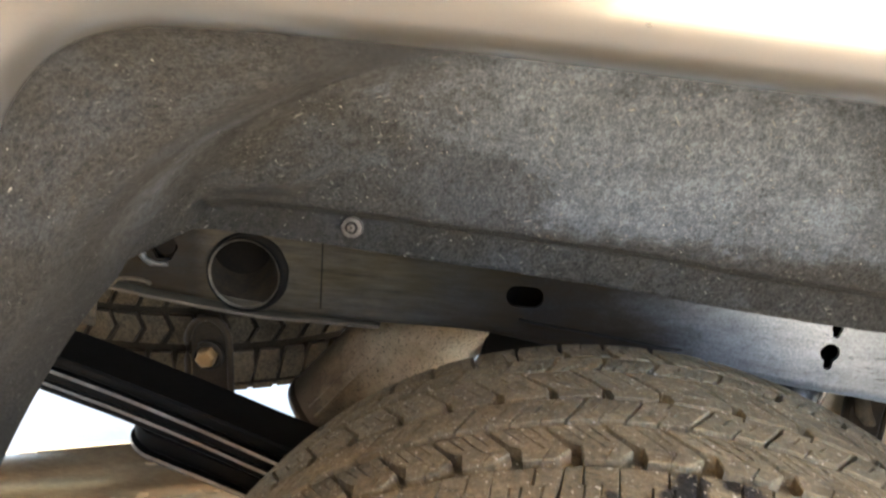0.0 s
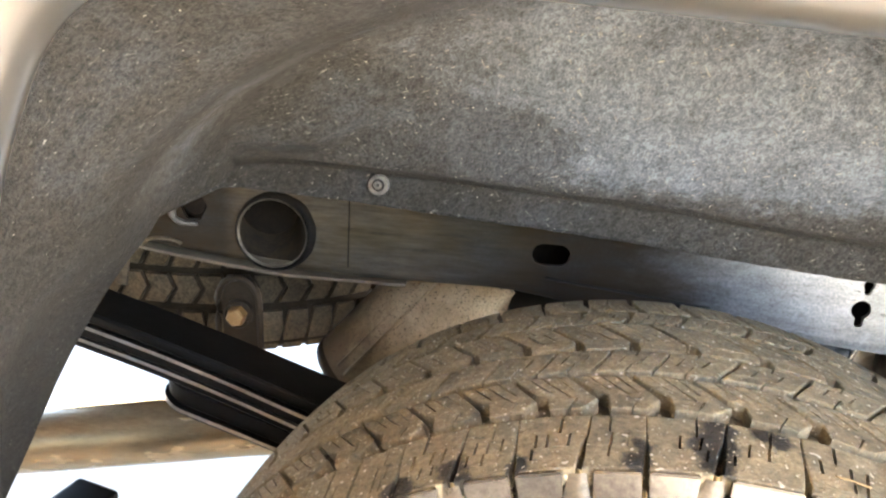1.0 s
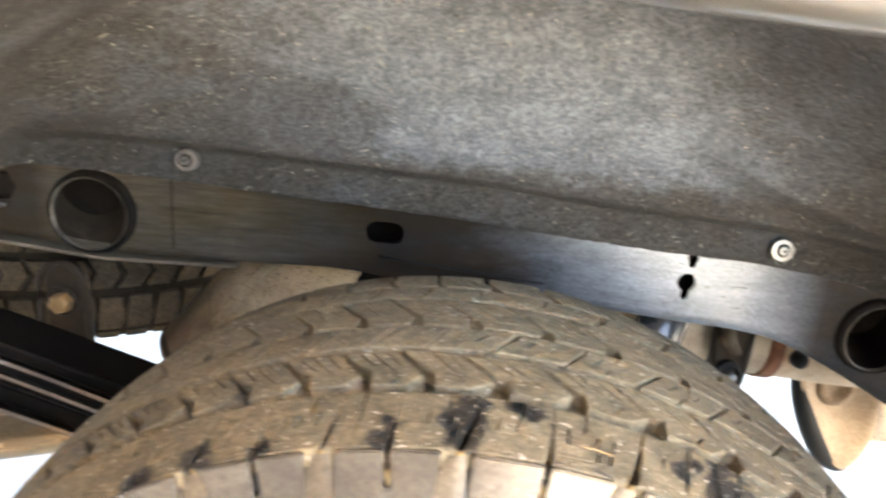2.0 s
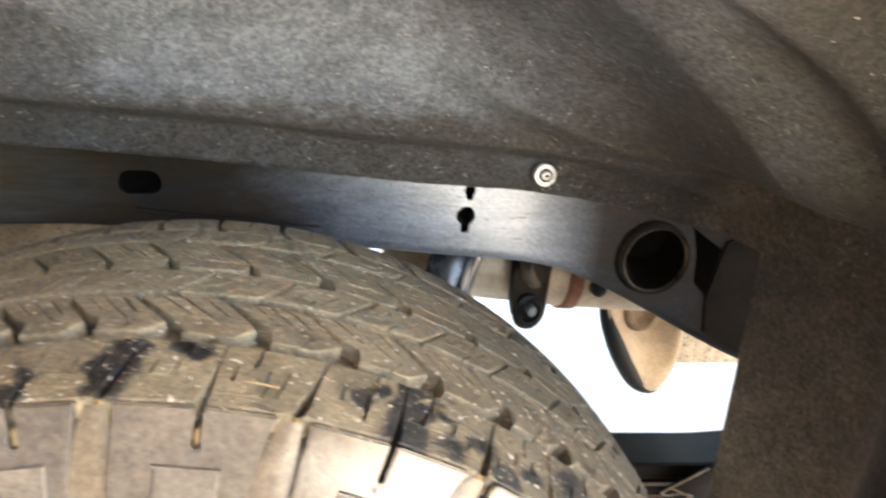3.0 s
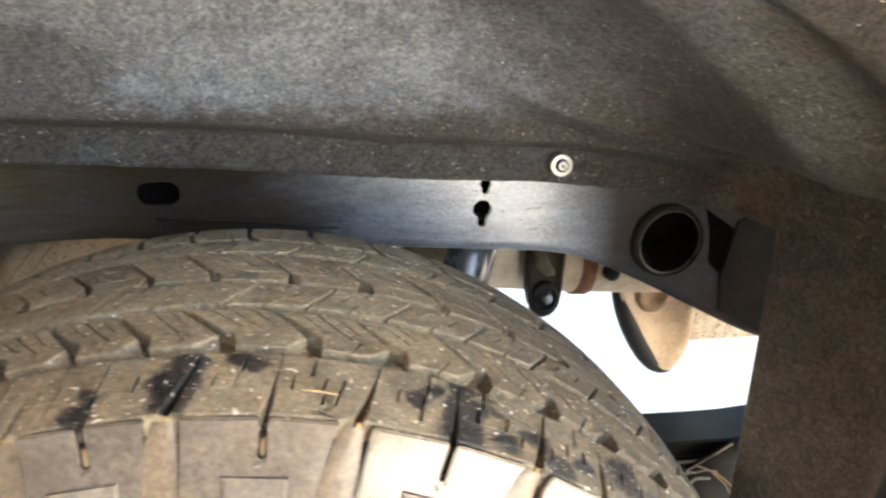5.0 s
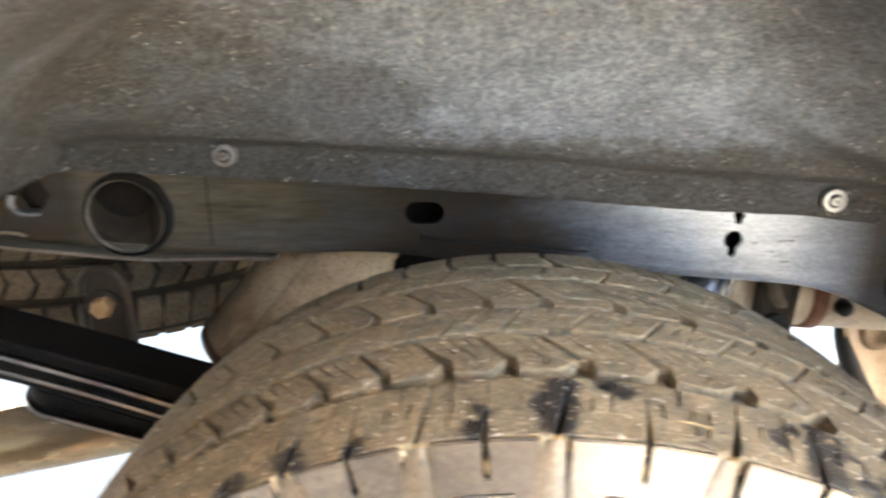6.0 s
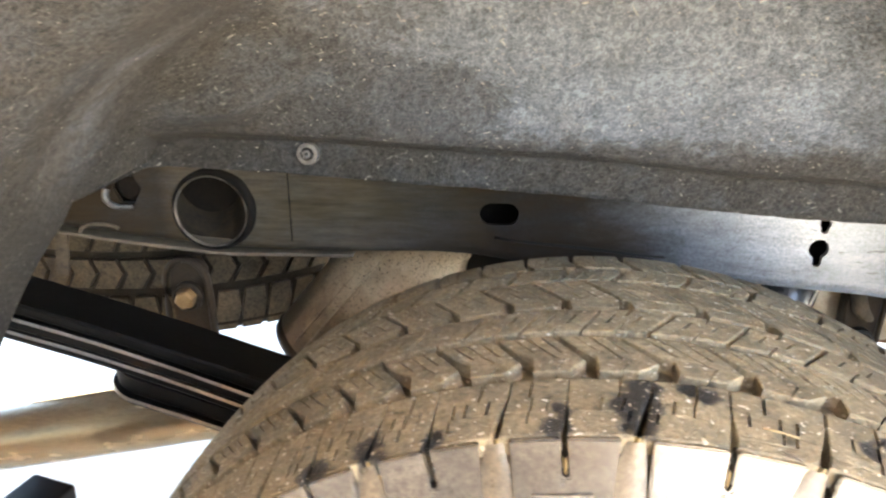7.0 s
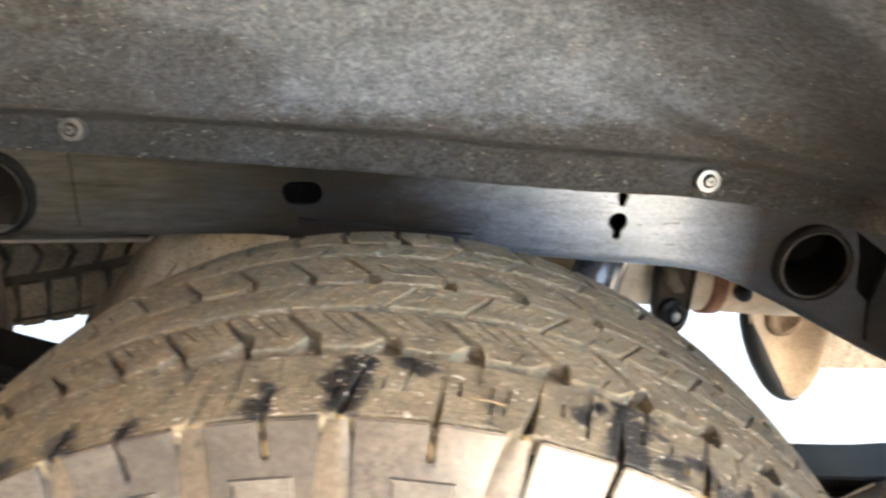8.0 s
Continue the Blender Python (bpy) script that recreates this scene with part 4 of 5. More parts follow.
ROW_2 = banded([(-0.010, -0.0485), (0.090, -0.0541), (0.365, -0.0670), (0.540, -0.0720), (0.580, -0.0850)], [(0.890, -0.0485), (0.990, -0.0541), (1.230, -0.0675), (1.370, -0.0760), (1.130, -0.0860)], [(0, 1, (0.26, 0.5, 0.76)), (1, 2, (0.26, 0.5, 0.76)), (2, 3, (0.5,)), (3, 4, (0.62,))])
ROW_3 = banded([(0.360, -0.0423), (0.510, -0.0318), (0.670, -0.0203), (0.750, -0.0123)], [(1.300, -0.0423), (1.450, -0.0318), (1.610, -0.0203), (1.690, -0.0123)], [(0, 1, (0.55,)), (1, 2, (0.28, 0.66)), (2, 3, (0.45,))])
ROW_4 = banded([(-0.470, 0.0395), (-0.190, 0.0230), (0.090, 0.0055), (0.180, 0.0025), (0.220, -0.0080)], [(0.450, 0.0395), (0.730, 0.0220), (1.010, 0.0060), (1.040, 0.0035), (1.000, -0.0080)], [(0, 1, (0.5,)), (1, 2, (0.33, 0.67)), (2, 4, ())])
ROW_5 = banded([(0.070, 0.0445), (0.170, 0.0540), (0.240, 0.0640), (0.280, 0.0720)], [(0.970, 0.0445), (1.080, 0.0540), (1.160, 0.0640), (1.130, 0.0720)], [(0, 1, (0.28, 0.55, 0.8)), (1, 2, (0.33, 0.68)), (2, 3, (0.5,))])
ROW_6 = banded([(0.530, 0.0775), (0.430, 0.0870), (0.330, 0.1030), (0.330, 0.1260)], [(1.370, 0.0775), (1.330, 0.0870), (1.210, 0.1030), (1.210, 0.1260)], [(0, 1, (0.4, 0.72)), (1, 2, (0.25, 0.5, 0.75)), (2, 3, (0.5,))])
KINDS = [ROW_2, ROW_3, ROW_4, ROW_5, ROW_6]


def lay(bm, kind, k):
    for poly, skip in kind:
        block(bm, poly, k, skip=skip)


NEAR = range(-11, 8)
rest = bmesh.new()
for k in range(-FIRST, len(ANGLES) - FIRST):
    for kind in [shoulder(k)] + KINDS:
        if k in NEAR:
            bm = bmesh.new()
            lay(bm, kind, k)
            part("tread_block", bm, TREAD, TYRE, "", False)
        else:
            lay(rest, kind, k)
tagged(part("tread", rest, TREAD, TYRE, "remaining dusty tread blocks round the tyre", False), kind="stuff")


def side_at(a, r, lift):
    """A place on the upper sidewall, from the angle, the radius and the lift off its face."""
    q = r + GROW
    return (q * math.sin(a), -0.1375 - 0.0125 * smoothstep(0.392, 0.335, r) - lift, q * math.cos(a))


def side_block(k):
    """A raised lug on the shoulder of the sidewall, over two pitches, with a slot and a drilled dot."""
    bm = bmesh.new()
    u0, u1, um = angle_at(k), angle_at(k + 2), angle_at(k + 1)
    w = u1 - u0
    top, low = tread_r(SH) - GROW - 0.0006, 0.336
    sl = 0.0052
    cols = [(u0 + 0.022, u0 + 0.070 * w), (u0 + 0.032, u0 + 0.115 * w), (um - sl * 3, um - sl * 3), (um - sl, um - sl), (um + sl, um + sl), (um + sl * 3, um + sl * 3), (u1 - 0.032, u1 - 0.235 * w), (u1 - 0.020, u1 - 0.195 * w)]
    rows_r = [top, 0.384, 0.3755, 0.3685, 0.3625, 0.350, 0.340, low]
    grid_v = []
    for r in rows_r:
        t = (top - r) / (top - low)
        grid_v.append([bm.verts.new(side_at(a + (b - a) * t, r, 0.0045)) for a, b in cols])
    for i in range(len(rows_r) - 1):
        for j in range(len(cols) - 1):
            if j == 3 and i < 3:
                continue
            bm.faces.new((grid_v[i][j], grid_v[i][j + 1], grid_v[i + 1][j + 1], grid_v[i + 1][j]))
    made = bmesh.ops.extrude_face_region(bm, geom=list(bm.faces))
    verts = [v for v in made["geom"] if isinstance(v, bmesh.types.BMVert)]
    for v in verts:
        v.co.y += 0.011
        d = Vector((v.co.x, 0, v.co.z))
        v.co -= d.normalized() * 0.002
    bmesh.ops.recalc_face_normals(bm, faces=bm.faces)
    sharp = [ed for ed in bm.edges if len(ed.link_faces) == 2 and ed.calc_face_angle(0) > radians(40)]
    bmesh.ops.bevel(bm, geom=sharp, offset=0.0009, segments=2, affect="EDGES")
    bmesh.ops.recalc_face_normals(bm, faces=bm.faces)
    for f in bm.faces:
        c = f.calc_center_median()
        if f.normal.dot(Vector((c.x, 0, c.z)).normalized()) > 0.55 and math.hypot(c.x, c.z) > 0.386 + GROW:
            f.material_index = 1
    return bm


def lug_panel(k):
    """The raised panel on a lug, with sloping sides, the upper one steep."""
    bm = bmesh.new()
    um = angle_at(k + 1) - 0.006
    hi = [(-0.040, 0.341), (-0.037, 0.3585), (0.040, 0.3585), (0.041, 0.341)]
    lo = [(-0.050, 0.339), (-0.044, 0.3612), (0.0425, 0.3612), (0.0435, 0.339)]
    a = [bm.verts.new(side_at(um + u, r, 0.0044)) for u, r in lo]
    b = [bm.verts.new(side_at(um + u, r, 0.0064)) for u, r in lo[1:3]]
    c = [bm.verts.new(side_at(um + u, r, 0.0062)) for u, r in hi]
    bm.faces.new(c)
    for i in range(4):
        if i == 1:
            bm.faces.new((a[1], a[2], b[1], b[0]))
            bm.faces.new((b[0], b[1], c[2], c[1]))
        else:
            bm.faces.new((a[i], a[(i + 1) % 4], c[(i + 1) % 4], c[i]))
    bm.faces.new((a[1], b[0], c[1]))
    bm.faces.new((a[2], c[2], b[1]))
    bmesh.ops.recalc_face_normals(bm, faces=bm.faces)
    return bm


def soil_plug(u, r0, r1, half, lift, seed):
    """Soil packed in a cut: a lumpy tongue from r0 down to r1."""
    bm = bmesh.new()
    rows = []
    for i in range(9):
        t = i / 8
        r = r0 + (r1 - r0) * t
        wide = half * (0.75 + 0.25 * math.sin(math.pi * t)) * (1 - 0.45 * t ** 3)
        row = []
        for j in range(7):
            v = j / 3 - 1
            bump = 0.0011 * noise.noise(Vector((i * 0.7, j * 0.9, seed * 3.1)))
            row.append(side_at(u + v * wide / r, r, lift - 0.0035 * v * v + bump))
        rows.append(row)
    grid(bm, rows)
    bmesh.ops.recalc_face_normals(bm, faces=bm.faces)
    return bm


def dot(k):
    """The small moulded dot under the slot of a lug."""
    bm = bmesh.new()
    um = angle_at(k + 1) - 0.004
    rows = []
    for q, lift in ((0.0015, 0.0044), (0.0014, 0.0051), (0.0009, 0.0052), (0.0007, 0.0045), (0.0002, 0.0045)):
        rows.append([side_at(um + q * math.cos(i * math.pi / 7) / 0.365, 0.3655 + q * math.sin(i * math.pi / 7), lift) for i in range(14)])
    grid(bm, rows, True)
    bmesh.ops.recalc_face_normals(bm, faces=bm.faces)
    return bm


for k in range(-12, 8, 2):
    lug = part("side_lug", side_block(k), (SIDEWALL, TREAD), TYRE, "glossy raised lug of the sidewall", False)
    for p in lug.data.polygons:
        p.use_smooth = True
    crisp(lug, 14)
    part("lug_panel", lug_panel(k), PANEL, lug, "raised panel with a film of dust", False)
    part("lug_dot", dot(k), SIDEWALL, lug)
    if k >= -4:
        part("packed_soil", soil_plug(angle_at(k) + 0.004, 0.388, 0.364, 0.0036, -0.0004, k), SAND, TYRE, "yellow sandy soil packed in the notch")
    if k in (-2, 0, 4):
        part("packed_soil", soil_plug(angle_at(k + 1), 0.3775, 0.3690, 0.0016, 0.0030, k + 0.5), SAND, lug, "yellow sandy soil packed in the slot")
    bm = bmesh.new()
    u = angle_at(k)
    grid(bm, [[side_at(u + v * (0.012 + 0.030 * (0.386 - r) / 0.05) - 0.016 * (0.386 - r) / 0.05, r, 0.0006 + 0.0016 * (0.386 - r) / 0.05 - 0.001 * v * v) for v in (-1, -0.6, -0.2, 0.2, 0.6, 1)] for r in (0.386, 0.378, 0.370, 0.362, 0.352, 0.342, 0.336)])
    bmesh.ops.recalc_face_normals(bm, faces=bm.faces)
    part("ramp", bm, RAMP, TYRE, "smooth sloping floor between two lugs, filmed with dust")
bm = bmesh.new()
grid(bm, [[(r * math.sin(2 * math.pi * k / 120), y, r * math.cos(2 * math.pi * k / 120)) for k in range(120)] for y, r in ((-0.1475, 0.3365 + GROW), (-0.1535, 0.333 + GROW), (-0.156, 0.327 + GROW), (-0.159, 0.312), (-0.1595, 0.29))], True)
part("sidewall_band", bm, SIDEWALL, TYRE, "smooth glossy lower sidewall")

# ==== leaf spring ====
SPRING_LINE = [(-0.95, 0.785), (-0.75, 0.750), (-0.64, 0.713), (-0.597, 0.700), (-0.506, 0.673), (-0.412, 0.642), (-0.329, 0.613), (-0.2, 0.572), (-0.05, 0.530), (0.05, 0.513), (0.2, 0.492), (0.44, 0.466), (0.576, 0.458), (0.8, 0.465), (1.1, 0.50)]
LEAF = thing("leaf_spring", "black painted multi-leaf rear spring, glints painted on its edges", "leaf spring", (0, 0, 0))


def leaf(x0, x1, down, thick, y0, y1, worn=False, round_end=False):
    bm = bmesh.new()
    n = max(6, int((x1 - x0) / 0.03))
    rows = []
    spots = [x0 + (x1 - x0) * i / n for i in range(n + 1)]
    if round_end:
        spots = [x0 + 0.036 * (1 - math.cos(math.pi / 2 * k / 9)) + 0.0004 for k in range(9)] + [x for x in spots if x > x0 + 0.036]
    for x in spots:
        lift = 0.0 if round_end else 0.0085 * smoothstep(-0.15, -0.5, x)
        z = lerp_table(SPRING_LINE, x) - down + (lift if down > 0 else 0.0)
        deep = thick - (lift if down == 0 else 0.0)
        a = max(0.12, math.sqrt(max(0.0, 1 - (max(0.0, x0 + 0.036 - x) / 0.036) ** 2))) if round_end else 1.0
        m = (y0 + y1) / 2
        h = (y1 - y0) / 2 * a
        b = 0.0026
        rows.append([(x, m - h, z - b), (x, m - h + b, z), (x, m + h - b, z), (x, m + h, z - b), (x, m + h, z - deep + b), (x, m + h - b, z - deep), (x, m - h + b, z - deep), (x, m - h, z - deep + b)])
    vs = grid(bm, rows, True)
    bm.faces.new(vs[0][::-1])
    bm.faces.new(vs[-1])
    bmesh.ops.recalc_face_normals(bm, faces=bm.faces)
    # front upper bevels take the painted glint
    if worn:
        for f in bm.faces:
            if f.normal.y < -0.3 and f.normal.z > 0.3:
                f.material_index = 1
    return crisp(part("leaf", bm, (SPRING, GLINT), LEAF), 30)


leaf(-0.95, 1.1, 0.000, 0.0225, 0.217, 0.285)
leaf(-0.80, 0.9, 0.0235, 0.0145, 0.2105, 0.283, True)
leaf(-0.70, 0.8, 0.0390, 0.0110, 0.2085, 0.281, True)
leaf(-0.494, 0.5, 0.0470, 0.0230, 0.215, 0.281, False, True)
leaf(-0.498, 0.5, 0.0710, 0.0060, 0.207, 0.285, True, True)

# ==== things behind the rail, rear side ====


def spare():
    """The spare, hung flat under the bed."""
    top = thing("spare_tyre", "dusty spare tyre hung flat behind the frame rail", "tyre", (-0.60, 0.83, 0.66))
    bm = bmesh.new()
    R, H = 0.395, 0.115
    prof = [(0.22, -0.09), (0.26, -0.12), (0.33, -0.125), (0.372, -0.118), (0.385, -0.105)] + [(R - 0.009 - 1.1 * (z * z), z) for z in [-0.10 + 0.02 * k for k in range(11)]] + [(0.385, 0.105), (0.372, 0.118), (0.33, 0.125), (0.26, 0.12), (0.22, 0.09)]
    grid(bm, [[(r * math.cos(2 * math.pi * k / 120), r * math.sin(2 * math.pi * k / 120), z) for k in range(120)] for r, z in prof], True)
    bmesh.ops.recalc_face_normals(bm, faces=bm.faces)
    part("carcass", bm, SPARE_BASE, top)
    bm = bmesh.new()
    tube(bm, [(0, 0, 0.10), (0, 0, 0.435)], 0.012, 12)
    box(bm, (0.30, 0.05, 0.012), (0, 0, 0.09), None, 0.002)
    part("carrier", bm, BLACK, top, "black winch carrier")
    bm = bmesh.new()

    def spare_block(poly, k):
        vs = []
        for lift in (0.0, -0.001, -0.011):
            ring_v = []
            cx = sum(p[0] for p in poly) / len(poly)
            cz = sum(p[1] for p in poly) / len(poly)
            for u, z in poly:
                if lift == 0:
                    u, z = cx + (u - cx) * 0.95, cz + (z - cz) * 0.95
                a = (k + u) * 2 * math.pi / 66
                r = R + lift - 1.1 * z * z
                ring_v.append(bm.verts.new((r * math.cos(a), r * math.sin(a), z)))
            vs.append(ring_v)
        bm.faces.new(vs[0])
        n = len(poly)
        for r0, r1 in zip(vs, vs[1:]):
            for i in range(n):
                bm.faces.new((r0[i], r1[i], r1[(i + 1) % n], r0[(i + 1) % n]))

    for k in range(33, 66):
        for c in (0.0, 0.52):
            spare_block([(-0.30 + c, 0.118), (0.10 + c, 0.118), (0.92 + c, 0.066), (0.55 + c, 0.066)], k)
        spare_block([(0.05, 0.053), (0.84, 0.053), (1.16, 0.034), (0.92, 0.014), (0.14, 0.014), (0.38, 0.034)], k)
        spare_block([(0.14, 0.002), (0.95, 0.002), (1.19, -0.018), (0.82, -0.040), (0.05, -0.040), (0.38, -0.018)], k)
        spare_block([(0.45, -0.054), (1.18, -0.054), (1.24, -0.085), (0.98, -0.118), (0.22, -0.118), (0.30, -0.085)], k)
    bmesh.ops.recalc_face_normals(bm, faces=bm.faces)
    tagged(part("tread", bm, SPARE, top, "", False), kind="stuff")


spare()


def pipe():
    """A wide pipe with an open end, darkened in colour, and a folded seam along it."""
    bm = bmesh.new()
    a, b = Vector((-0.313, 0.462, 0.518)), Vector((-0.146, 0.475, 0.717))
    R, n, seg = 0.077, 16, 56
    pts = [a.lerp(b, k / n) for k in range(n + 1)]
    vs = tube(bm, pts, R, seg, False)
    inner = tube(bm, [a, a.lerp(b, 0.35)], R - 0.004, seg, False)
    for i in range(seg):
        bm.faces.new((vs[0][i], vs[0][(i + 1) % seg], inner[0][(i + 1) % seg], inner[0][i]))
    bm.faces.new(inner[1])
    bm.faces.new(vs[-1])
    bmesh.ops.recalc_face_normals(bm, faces=bm.faces)
    ob = tagged(crisp(part("exhaust_pipe", bm, PIPE)), "dusty metal exhaust pipe with black speckles and an open end", "pipe")
    bm = bmesh.new()
    w = (b - a).normalized()
    tube(bm, [a - w * 0.003, a - w * 0.004, a + w * 0.004, a + w * 0.010], [R - 0.006, R + 0.0005, R + 0.002, R + 0.0005], seg, False)
    part("end_band", bm, BRACKET, ob, "dark band at the open end")
    side = w.cross(Vector((0, 0, 1))).normalized()
    up = side.cross(w)
    for q, r in ((28, 0.0022), (40, 0.0013)):
        out = side * math.cos(radians(q)) * -1 + up * math.sin(radians(q))
        if out.y > 0:
            out = side * math.cos(radians(q)) + up * math.sin(radians(q))
        bm = bmesh.new()
        tube(bm, [a + w * d + out * R for d in (0.02, 0.08, 0.16, 0.25)], r, 8)
        part("seam", bm, PIPE, ob, "folded seam along the pipe")


pipe()


def shackle():
    """A hanger of two cheeks with a pinned bolt."""
    top = thing("spring_shackle", "dirt-caked bracket with a yellow zinc bolt", "bracket", (-0.452, 0.36, 0.647))
    out = [(-0.023, -0.10), (-0.025, -0.01)] + [(0.026 * math.sin(radians(a)), 0.012 + 0.036 * math.cos(radians(a))) for a in range(-80, 81, 20)] + [(0.027, -0.01), (0.029, -0.10)]
    bm = bmesh.new()
    slab(bm, out, 0.006, 0.006, 0.001)
    part("cheek", bm, BRACKET, top)
    bm = bmesh.new()
    rim = [(x * 1.05, -0.006, z * 1.02 + 0.001) for x, z in out[1:-1]]
    tube(bm, [(-0.0245, -0.006, -0.10)] + rim + [(0.0305, -0.006, -0.10)], 0.0042, 8)
    part("flange", bm, BRACKET, top, "turned edge round the bracket")
    bm = bmesh.new()
    grid(bm, [[(r * math.cos(k * math.pi / 12), y, r * math.sin(k * math.pi / 12)) for k in range(24)] for r, y in ((0.019, 0.0), (0.019, -0.008), (0.016, -0.010), (0.015, -0.005), (0.010, -0.005))], True)
    crisp(part("bush", bm, BRACKET, top))
    bm = bmesh.new()
    grid(bm, [[(r * math.cos(k * math.pi / 3 + 0.2), y, r * math.sin(k * math.pi / 3 + 0.2)) for k in range(6)] for r, y in ((0.0125, 0.0), (0.0125, -0.018), (0.010, -0.021), (0.0005, -0.021))], True)
    part("bolt", bm, BRASS, top, "yellow zinc hexagon bolt head", False)


shackle()

bm = bmesh.new()
tube(bm, spline([(-1.25, 0.30, 0.395), (-0.9, 0.305, 0.432), (-0.69, 0.31, 0.467), (-0.53, 0.32, 0.493), (-0.42, 0.335, 0.506), (-0.3, 0.35, 0.511), (-0.12, 0.36, 0.509)], 5), 0.041, 40)
tagged(part("tail_pipe", bm, RUSTY), "rust-brown shiny tail pipe below the leaf spring", "pipe")

bm = bmesh.new()
box(bm, (0.056, 0.10, 0.10), (-0.577, 0.152, 0.440), pose(0, 0, 0, 0, 4, -13), 0.005)
tagged(part("hitch_tube", bm, SPRING), "square black steel hitch tube below the leaf spring", "hitch")

# block added behind the rail, only to keep the gap there dark
bm = bmesh.new()
box(bm, (0.275, 0.10, 0.18), (0.030, 0.47, 0.70), pose(0, 0, 0, 0, 4, 0), 0.008)
tagged(part("bump_stop_bracket", bm, BLACK), "black block added behind the rail to fill the gap with dark", "bracket")

# ==== things behind the rail, front side ====


def shield():
    """A hanging tan shield, cupped, with a black strip along its edge."""
    top = thing("heat_shield", "tan dust-coated heat shield with a black edge", "heat shield", (0.6255, 0.5155, 0.471))
    top.scale = (1.06, 1.06, 1.06)
    out = spline([(-0.070, 0.125), (-0.078, 0.085), (-0.074, 0.045), (-0.055, 0.0), (-0.030, -0.045), (-0.004, -0.078), (0.022, -0.090), (0.044, -0.070), (0.055, -0.035), (0.056, 0.02), (0.054, 0.075), (0.05, 0.125)], 4)
    bm = bmesh.new()
    rows = []
    c = Vector((-0.005, 0.06))
    for t, y in ((1.0, 0.0), (0.93, -0.006), (0.8, -0.002), (0.6, 0.006), (0.35, 0.012), (0.05, 0.014)):
        rows.append([(c.x + (p.x - c.x) * t, y, c.y + (p.y - c.y) * t) for p in out])
    grid(bm, rows)
    ob = part("dish", bm, SHIELD, top)
    ob.modifiers.new("sheet", "SOLIDIFY").thickness = 0.003
    bm = bmesh.new()
    m = len(out) // 2 + 4
    tube(bm, [(p.x + 0.003, 0.004, p.y + 0.003) for p in out[:m]], [0.004 + 0.010 * smoothstep(0.05, 0.55, i / m) * (1 - smoothstep(0.66, 1.0, i / m)) for i in range(m)], 10, True)
    part("rim", bm, BLACK, top, "black strip along the edge, thickest low down")
    bm = bmesh.new()
    grid(bm, [[(-0.012 + r * math.cos(k * math.pi / 12), y, 0.045 + 1.15 * r * math.sin(k * math.pi / 12)) for k in range(24)] for r, y in ((0.030, 0.010), (0.027, 0.003), (0.020, 0.001), (0.016, 0.005), (0.0005, 0.006))], True)
    part("boss", bm, STAINED, top, "round pressed boss stained brown")


shield()

bm = bmesh.new()
tube(bm, [(0.20, 0.50, 0.634), (0.33, 0.49, 0.616), (0.40, 0.485, 0.607), (0.46, 0.48, 0.600), (0.56, 0.48, 0.590), (0.75, 0.48, 0.580)], [0.050, 0.050, 0.048, 0.047, 0.045, 0.045], 32)
crossover = tagged(part("exhaust_section", bm, SHIELD), "tan dust-coated exhaust pipe with a rusty clamp band", "pipe")
bm = bmesh.new()
tube(bm, [(0.452, 0.48, 0.601), (0.462, 0.48, 0.600), (0.472, 0.48, 0.599)], 0.0505, 32)
part("clamp_band", bm, CLAMP, crossover, "rust-red clamp band")
bm = bmesh.new()
tube(bm, [(0.4925, 0.418, 0.598), (0.4925, 0.422, 0.598), (0.4925, 0.442, 0.598)], [0.0075, 0.0105, 0.013], 16)
part("clamp_bolt", bm, BLACK, crossover, "dark clamp bolt")


def mount():
    """A lug with raised edges and a bolt through it."""
    top = thing("shock_mount", "black forged mounting lug with a bright bolt end", "bracket", (0.3855, 0.402, 0.582))
    top.scale = (0.78, 0.9, 0.9)
    out = [(-0.030, 0.085), (-0.031, 0.01)] + [(0.0275 * math.cos(radians(a)), -0.002 + 0.0275 * math.sin(radians(a))) for a in range(190, 351, 20)] + [(0.029, 0.01), (0.034, 0.085)]
    bm = bmesh.new()
    slab(bm, out, 0.012, 0.008, 0.002)
    part("lug", bm, BRACKET, top)
    bm = bmesh.new()
    tube(bm, [(x * 0.94, -0.001, z) for x, z in out], 0.0042, 8)
    part("flange", bm, BRACKET, top, "raised edge caked with dirt")
    bm = bmesh.new()
    tube(bm, [(-0.012, 0.002, 0.075), (-0.006, 0.0, 0.052), (0.006, 0.0, 0.040), (0.016, 0.002, 0.036)], [0.011, 0.012, 0.009, 0.004], 10)
    part("dirt_cake", bm, CAKE, top, "lump of grey-brown dirt in the channel")
    bm = bmesh.new()
    grid(bm, [[(r * math.cos(k * math.pi / 14), y, r * math.sin(k * math.pi / 14)) for k in range(28)] for r, y in ((0.0235, 0.005), (0.0235, -0.007), (0.019, -0.009), (0.017, -0.001), (0.0005, -0.001))], True)
    crisp(part("bush", bm, BLACK, top))
    bm = bmesh.new()
    tube(bm, [(0.003, 0.0, 0.0), (0.003, -0.012, 0.0), (0.003, -0.014, 0)], [0.008, 0.008, 0.006], 14)
    part("bolt", bm, ZINC, top, "bright bolt end")


mount()

bm = bmesh.new()
tube(bm, [(0.291, 0.36, 0.74), (0.255, 0.36, 0.60), (0.19, 0.35, 0.40)], [0.0305, 0.0305, 0.0305], 36)
shock = tagged(part("shock_absorber", bm, SHOCK), "black painted shock absorber behind the rail", "shock absorber")

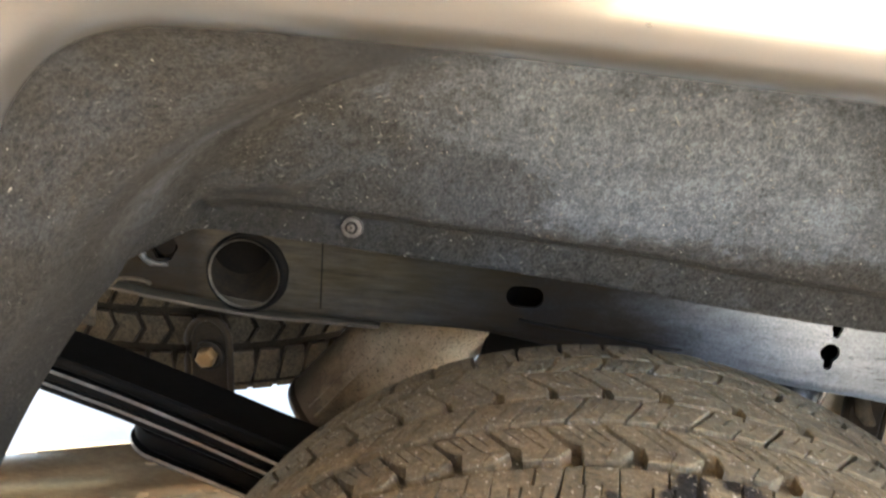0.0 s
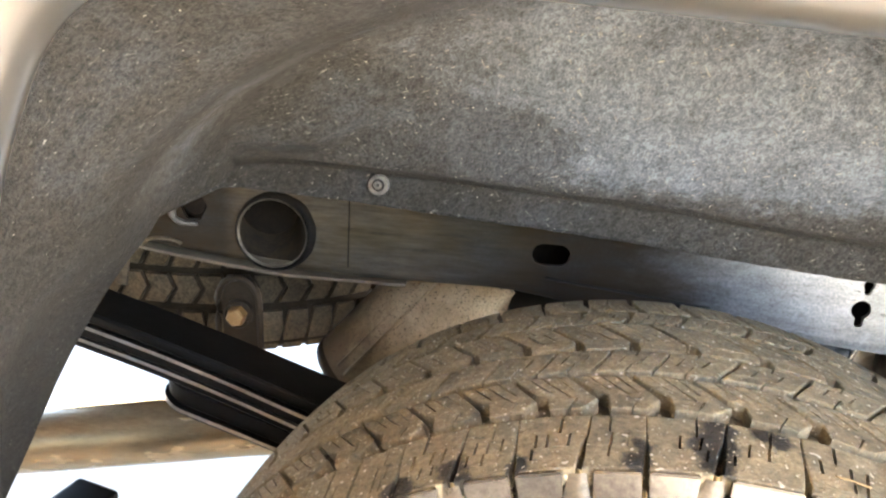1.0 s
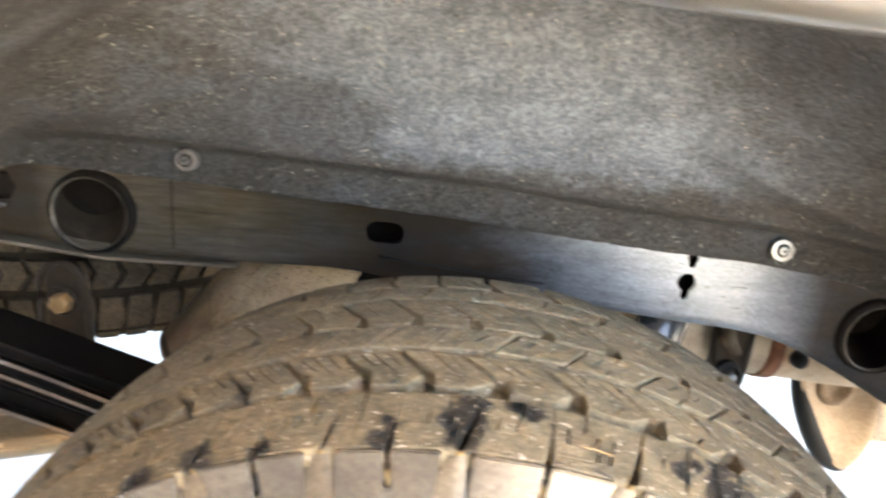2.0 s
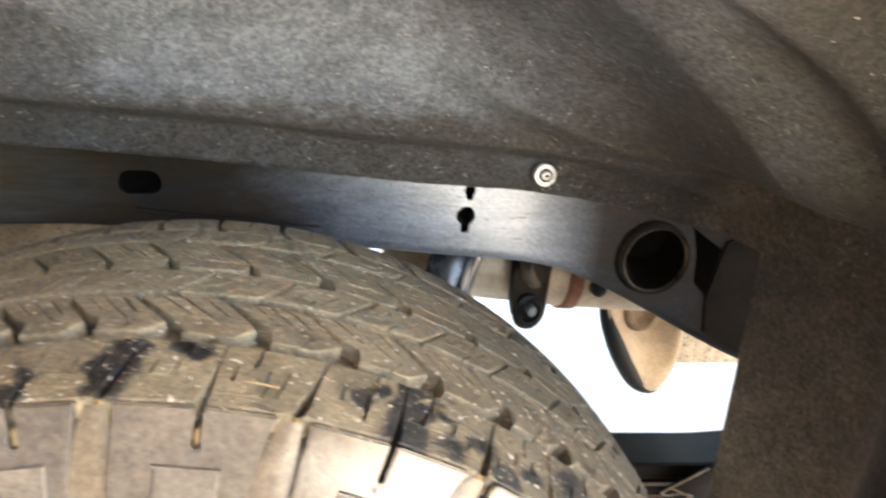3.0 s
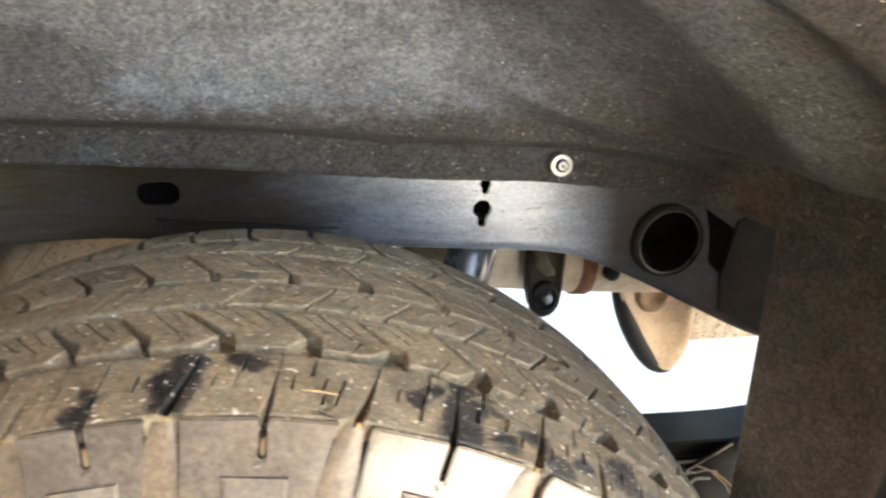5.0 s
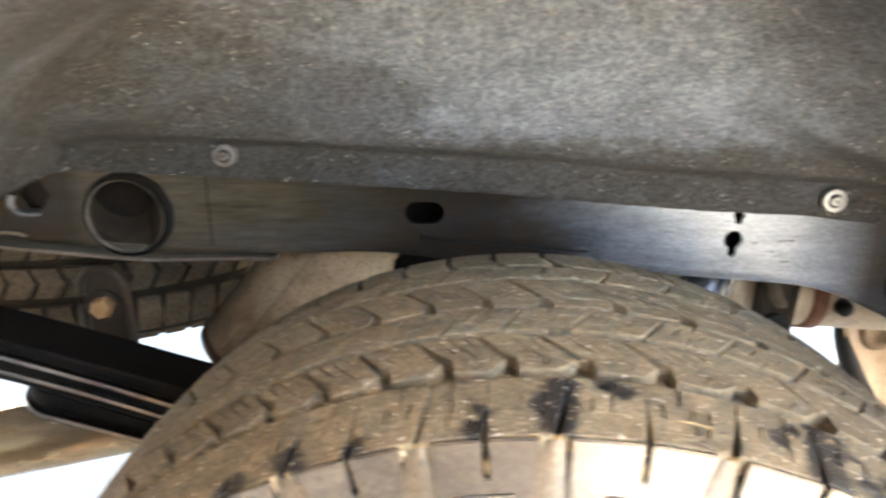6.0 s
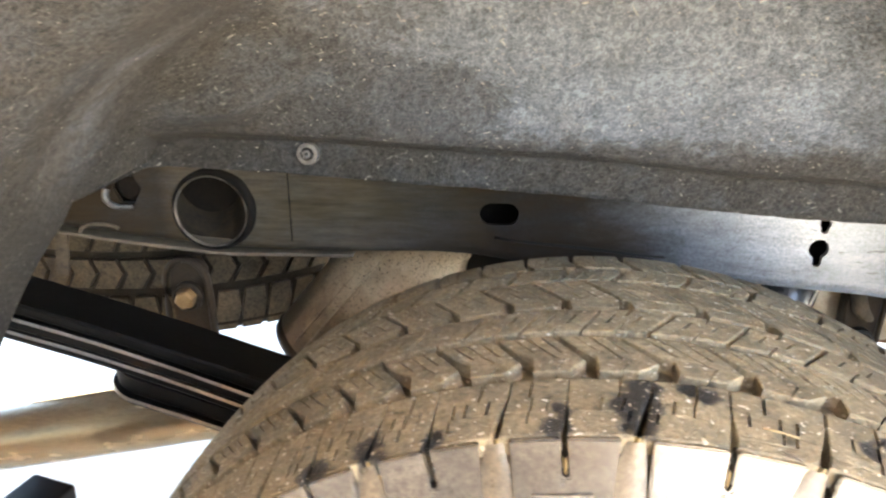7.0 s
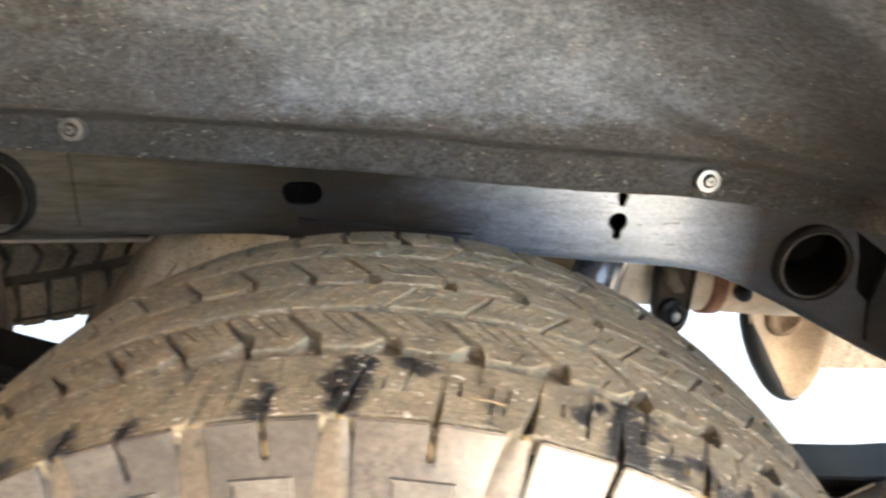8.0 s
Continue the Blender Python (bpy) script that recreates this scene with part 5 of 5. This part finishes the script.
bm = bmesh.new()
box(bm, (0.5, 0.05, 0.10), (1.0, 0.80, 0.325), pose(0, 0, 0, 0, 2, 0), 0.006)
cross = tagged(part("cross_member", bm, MUDDY), "tan dust-coated steel cross member", "cross member")
bm = bmesh.new()
box(bm, (0.06, 0.04, 0.75), (1.20, 0.80, 0.72), None, 0.004)
part("hanger", bm, BLACK, cross, "black hanger up to the bed")


def straw(points, r=0.0009):
    bm = bmesh.new()
    pts = spline(points, 5)
    tube(bm, pts, [r * (0.6 + 0.4 * math.sin(math.pi * (0.1 + 0.8 * i / len(pts)))) for i in range(len(pts))], 6)
    return tagged(part("straw", bm, STRAW), "dry yellow straw caught under the arch", "straw", "straws")




def flap_bracket():
    """A folded black plate under the front of the arch, with highlights painted on its folds."""
    top = thing("flap_bracket", "folded black plate bracket under the arch, highlights painted on its folds", "bracket", (0.512, 0.205, 0.426))
    bm = bmesh.new()
    rows = [[(-0.007, -0.002, 0.007), (0.046, -0.006, 0.041), (0.085, -0.008, 0.048)], [(0.004, 0.002, -0.006), (0.050, 0.000, 0.006), (0.085, 0.0, 0.004)], [(-0.012, -0.002, -0.05), (0.050, -0.004, -0.05), (0.085, -0.004, -0.05)], [(-0.040, 0.004, -0.22), (0.045, 0.004, -0.22), (0.085, 0.004, -0.22)]]
    grid(bm, rows)
    bmesh.ops.recalc_face_normals(bm, faces=bm.faces)
    ob = crisp(part("plate", bm, BLACK, top), 12)
    ob.modifiers.new("sheet", "SOLIDIFY").thickness = 0.003
    for name, pts, r in (("fold", [(-0.007, -0.004, 0.007), (0.020, -0.006, 0.0245), (0.046, -0.008, 0.041)], 0.0012), ("edge", [(-0.007, -0.004, 0.007), (0.004, -0.002, 0.001), (0.020, -0.002, 0.0025), (0.036, -0.002, -0.002)], 0.0011),
                         ("corner", [(0.026, -0.004, -0.009), (0.008, -0.005, -0.006), (-0.001, -0.006, -0.012), (-0.006, -0.006, -0.03), (-0.010, -0.004, -0.06)], 0.0016)):
        bm = bmesh.new()
        tube(bm, spline(pts, 5), r, 8)
        part(name, bm, GLINT, top, "thin bright bar for the highlight along a fold")


flap_bracket()
straw([(0.515, 0.203, 0.438), (0.535, 0.200, 0.430), (0.560, 0.195, 0.412), (0.592, 0.19, 0.372)], 0.0012)
straw([(0.540, 0.200, 0.425), (0.560, 0.198, 0.405), (0.572, 0.196, 0.380)], 0.0009)
straw([(0.0615, -0.1275, 0.7885), (0.070, -0.1285, 0.7872), (0.080, -0.1300, 0.7848)], 0.0006)
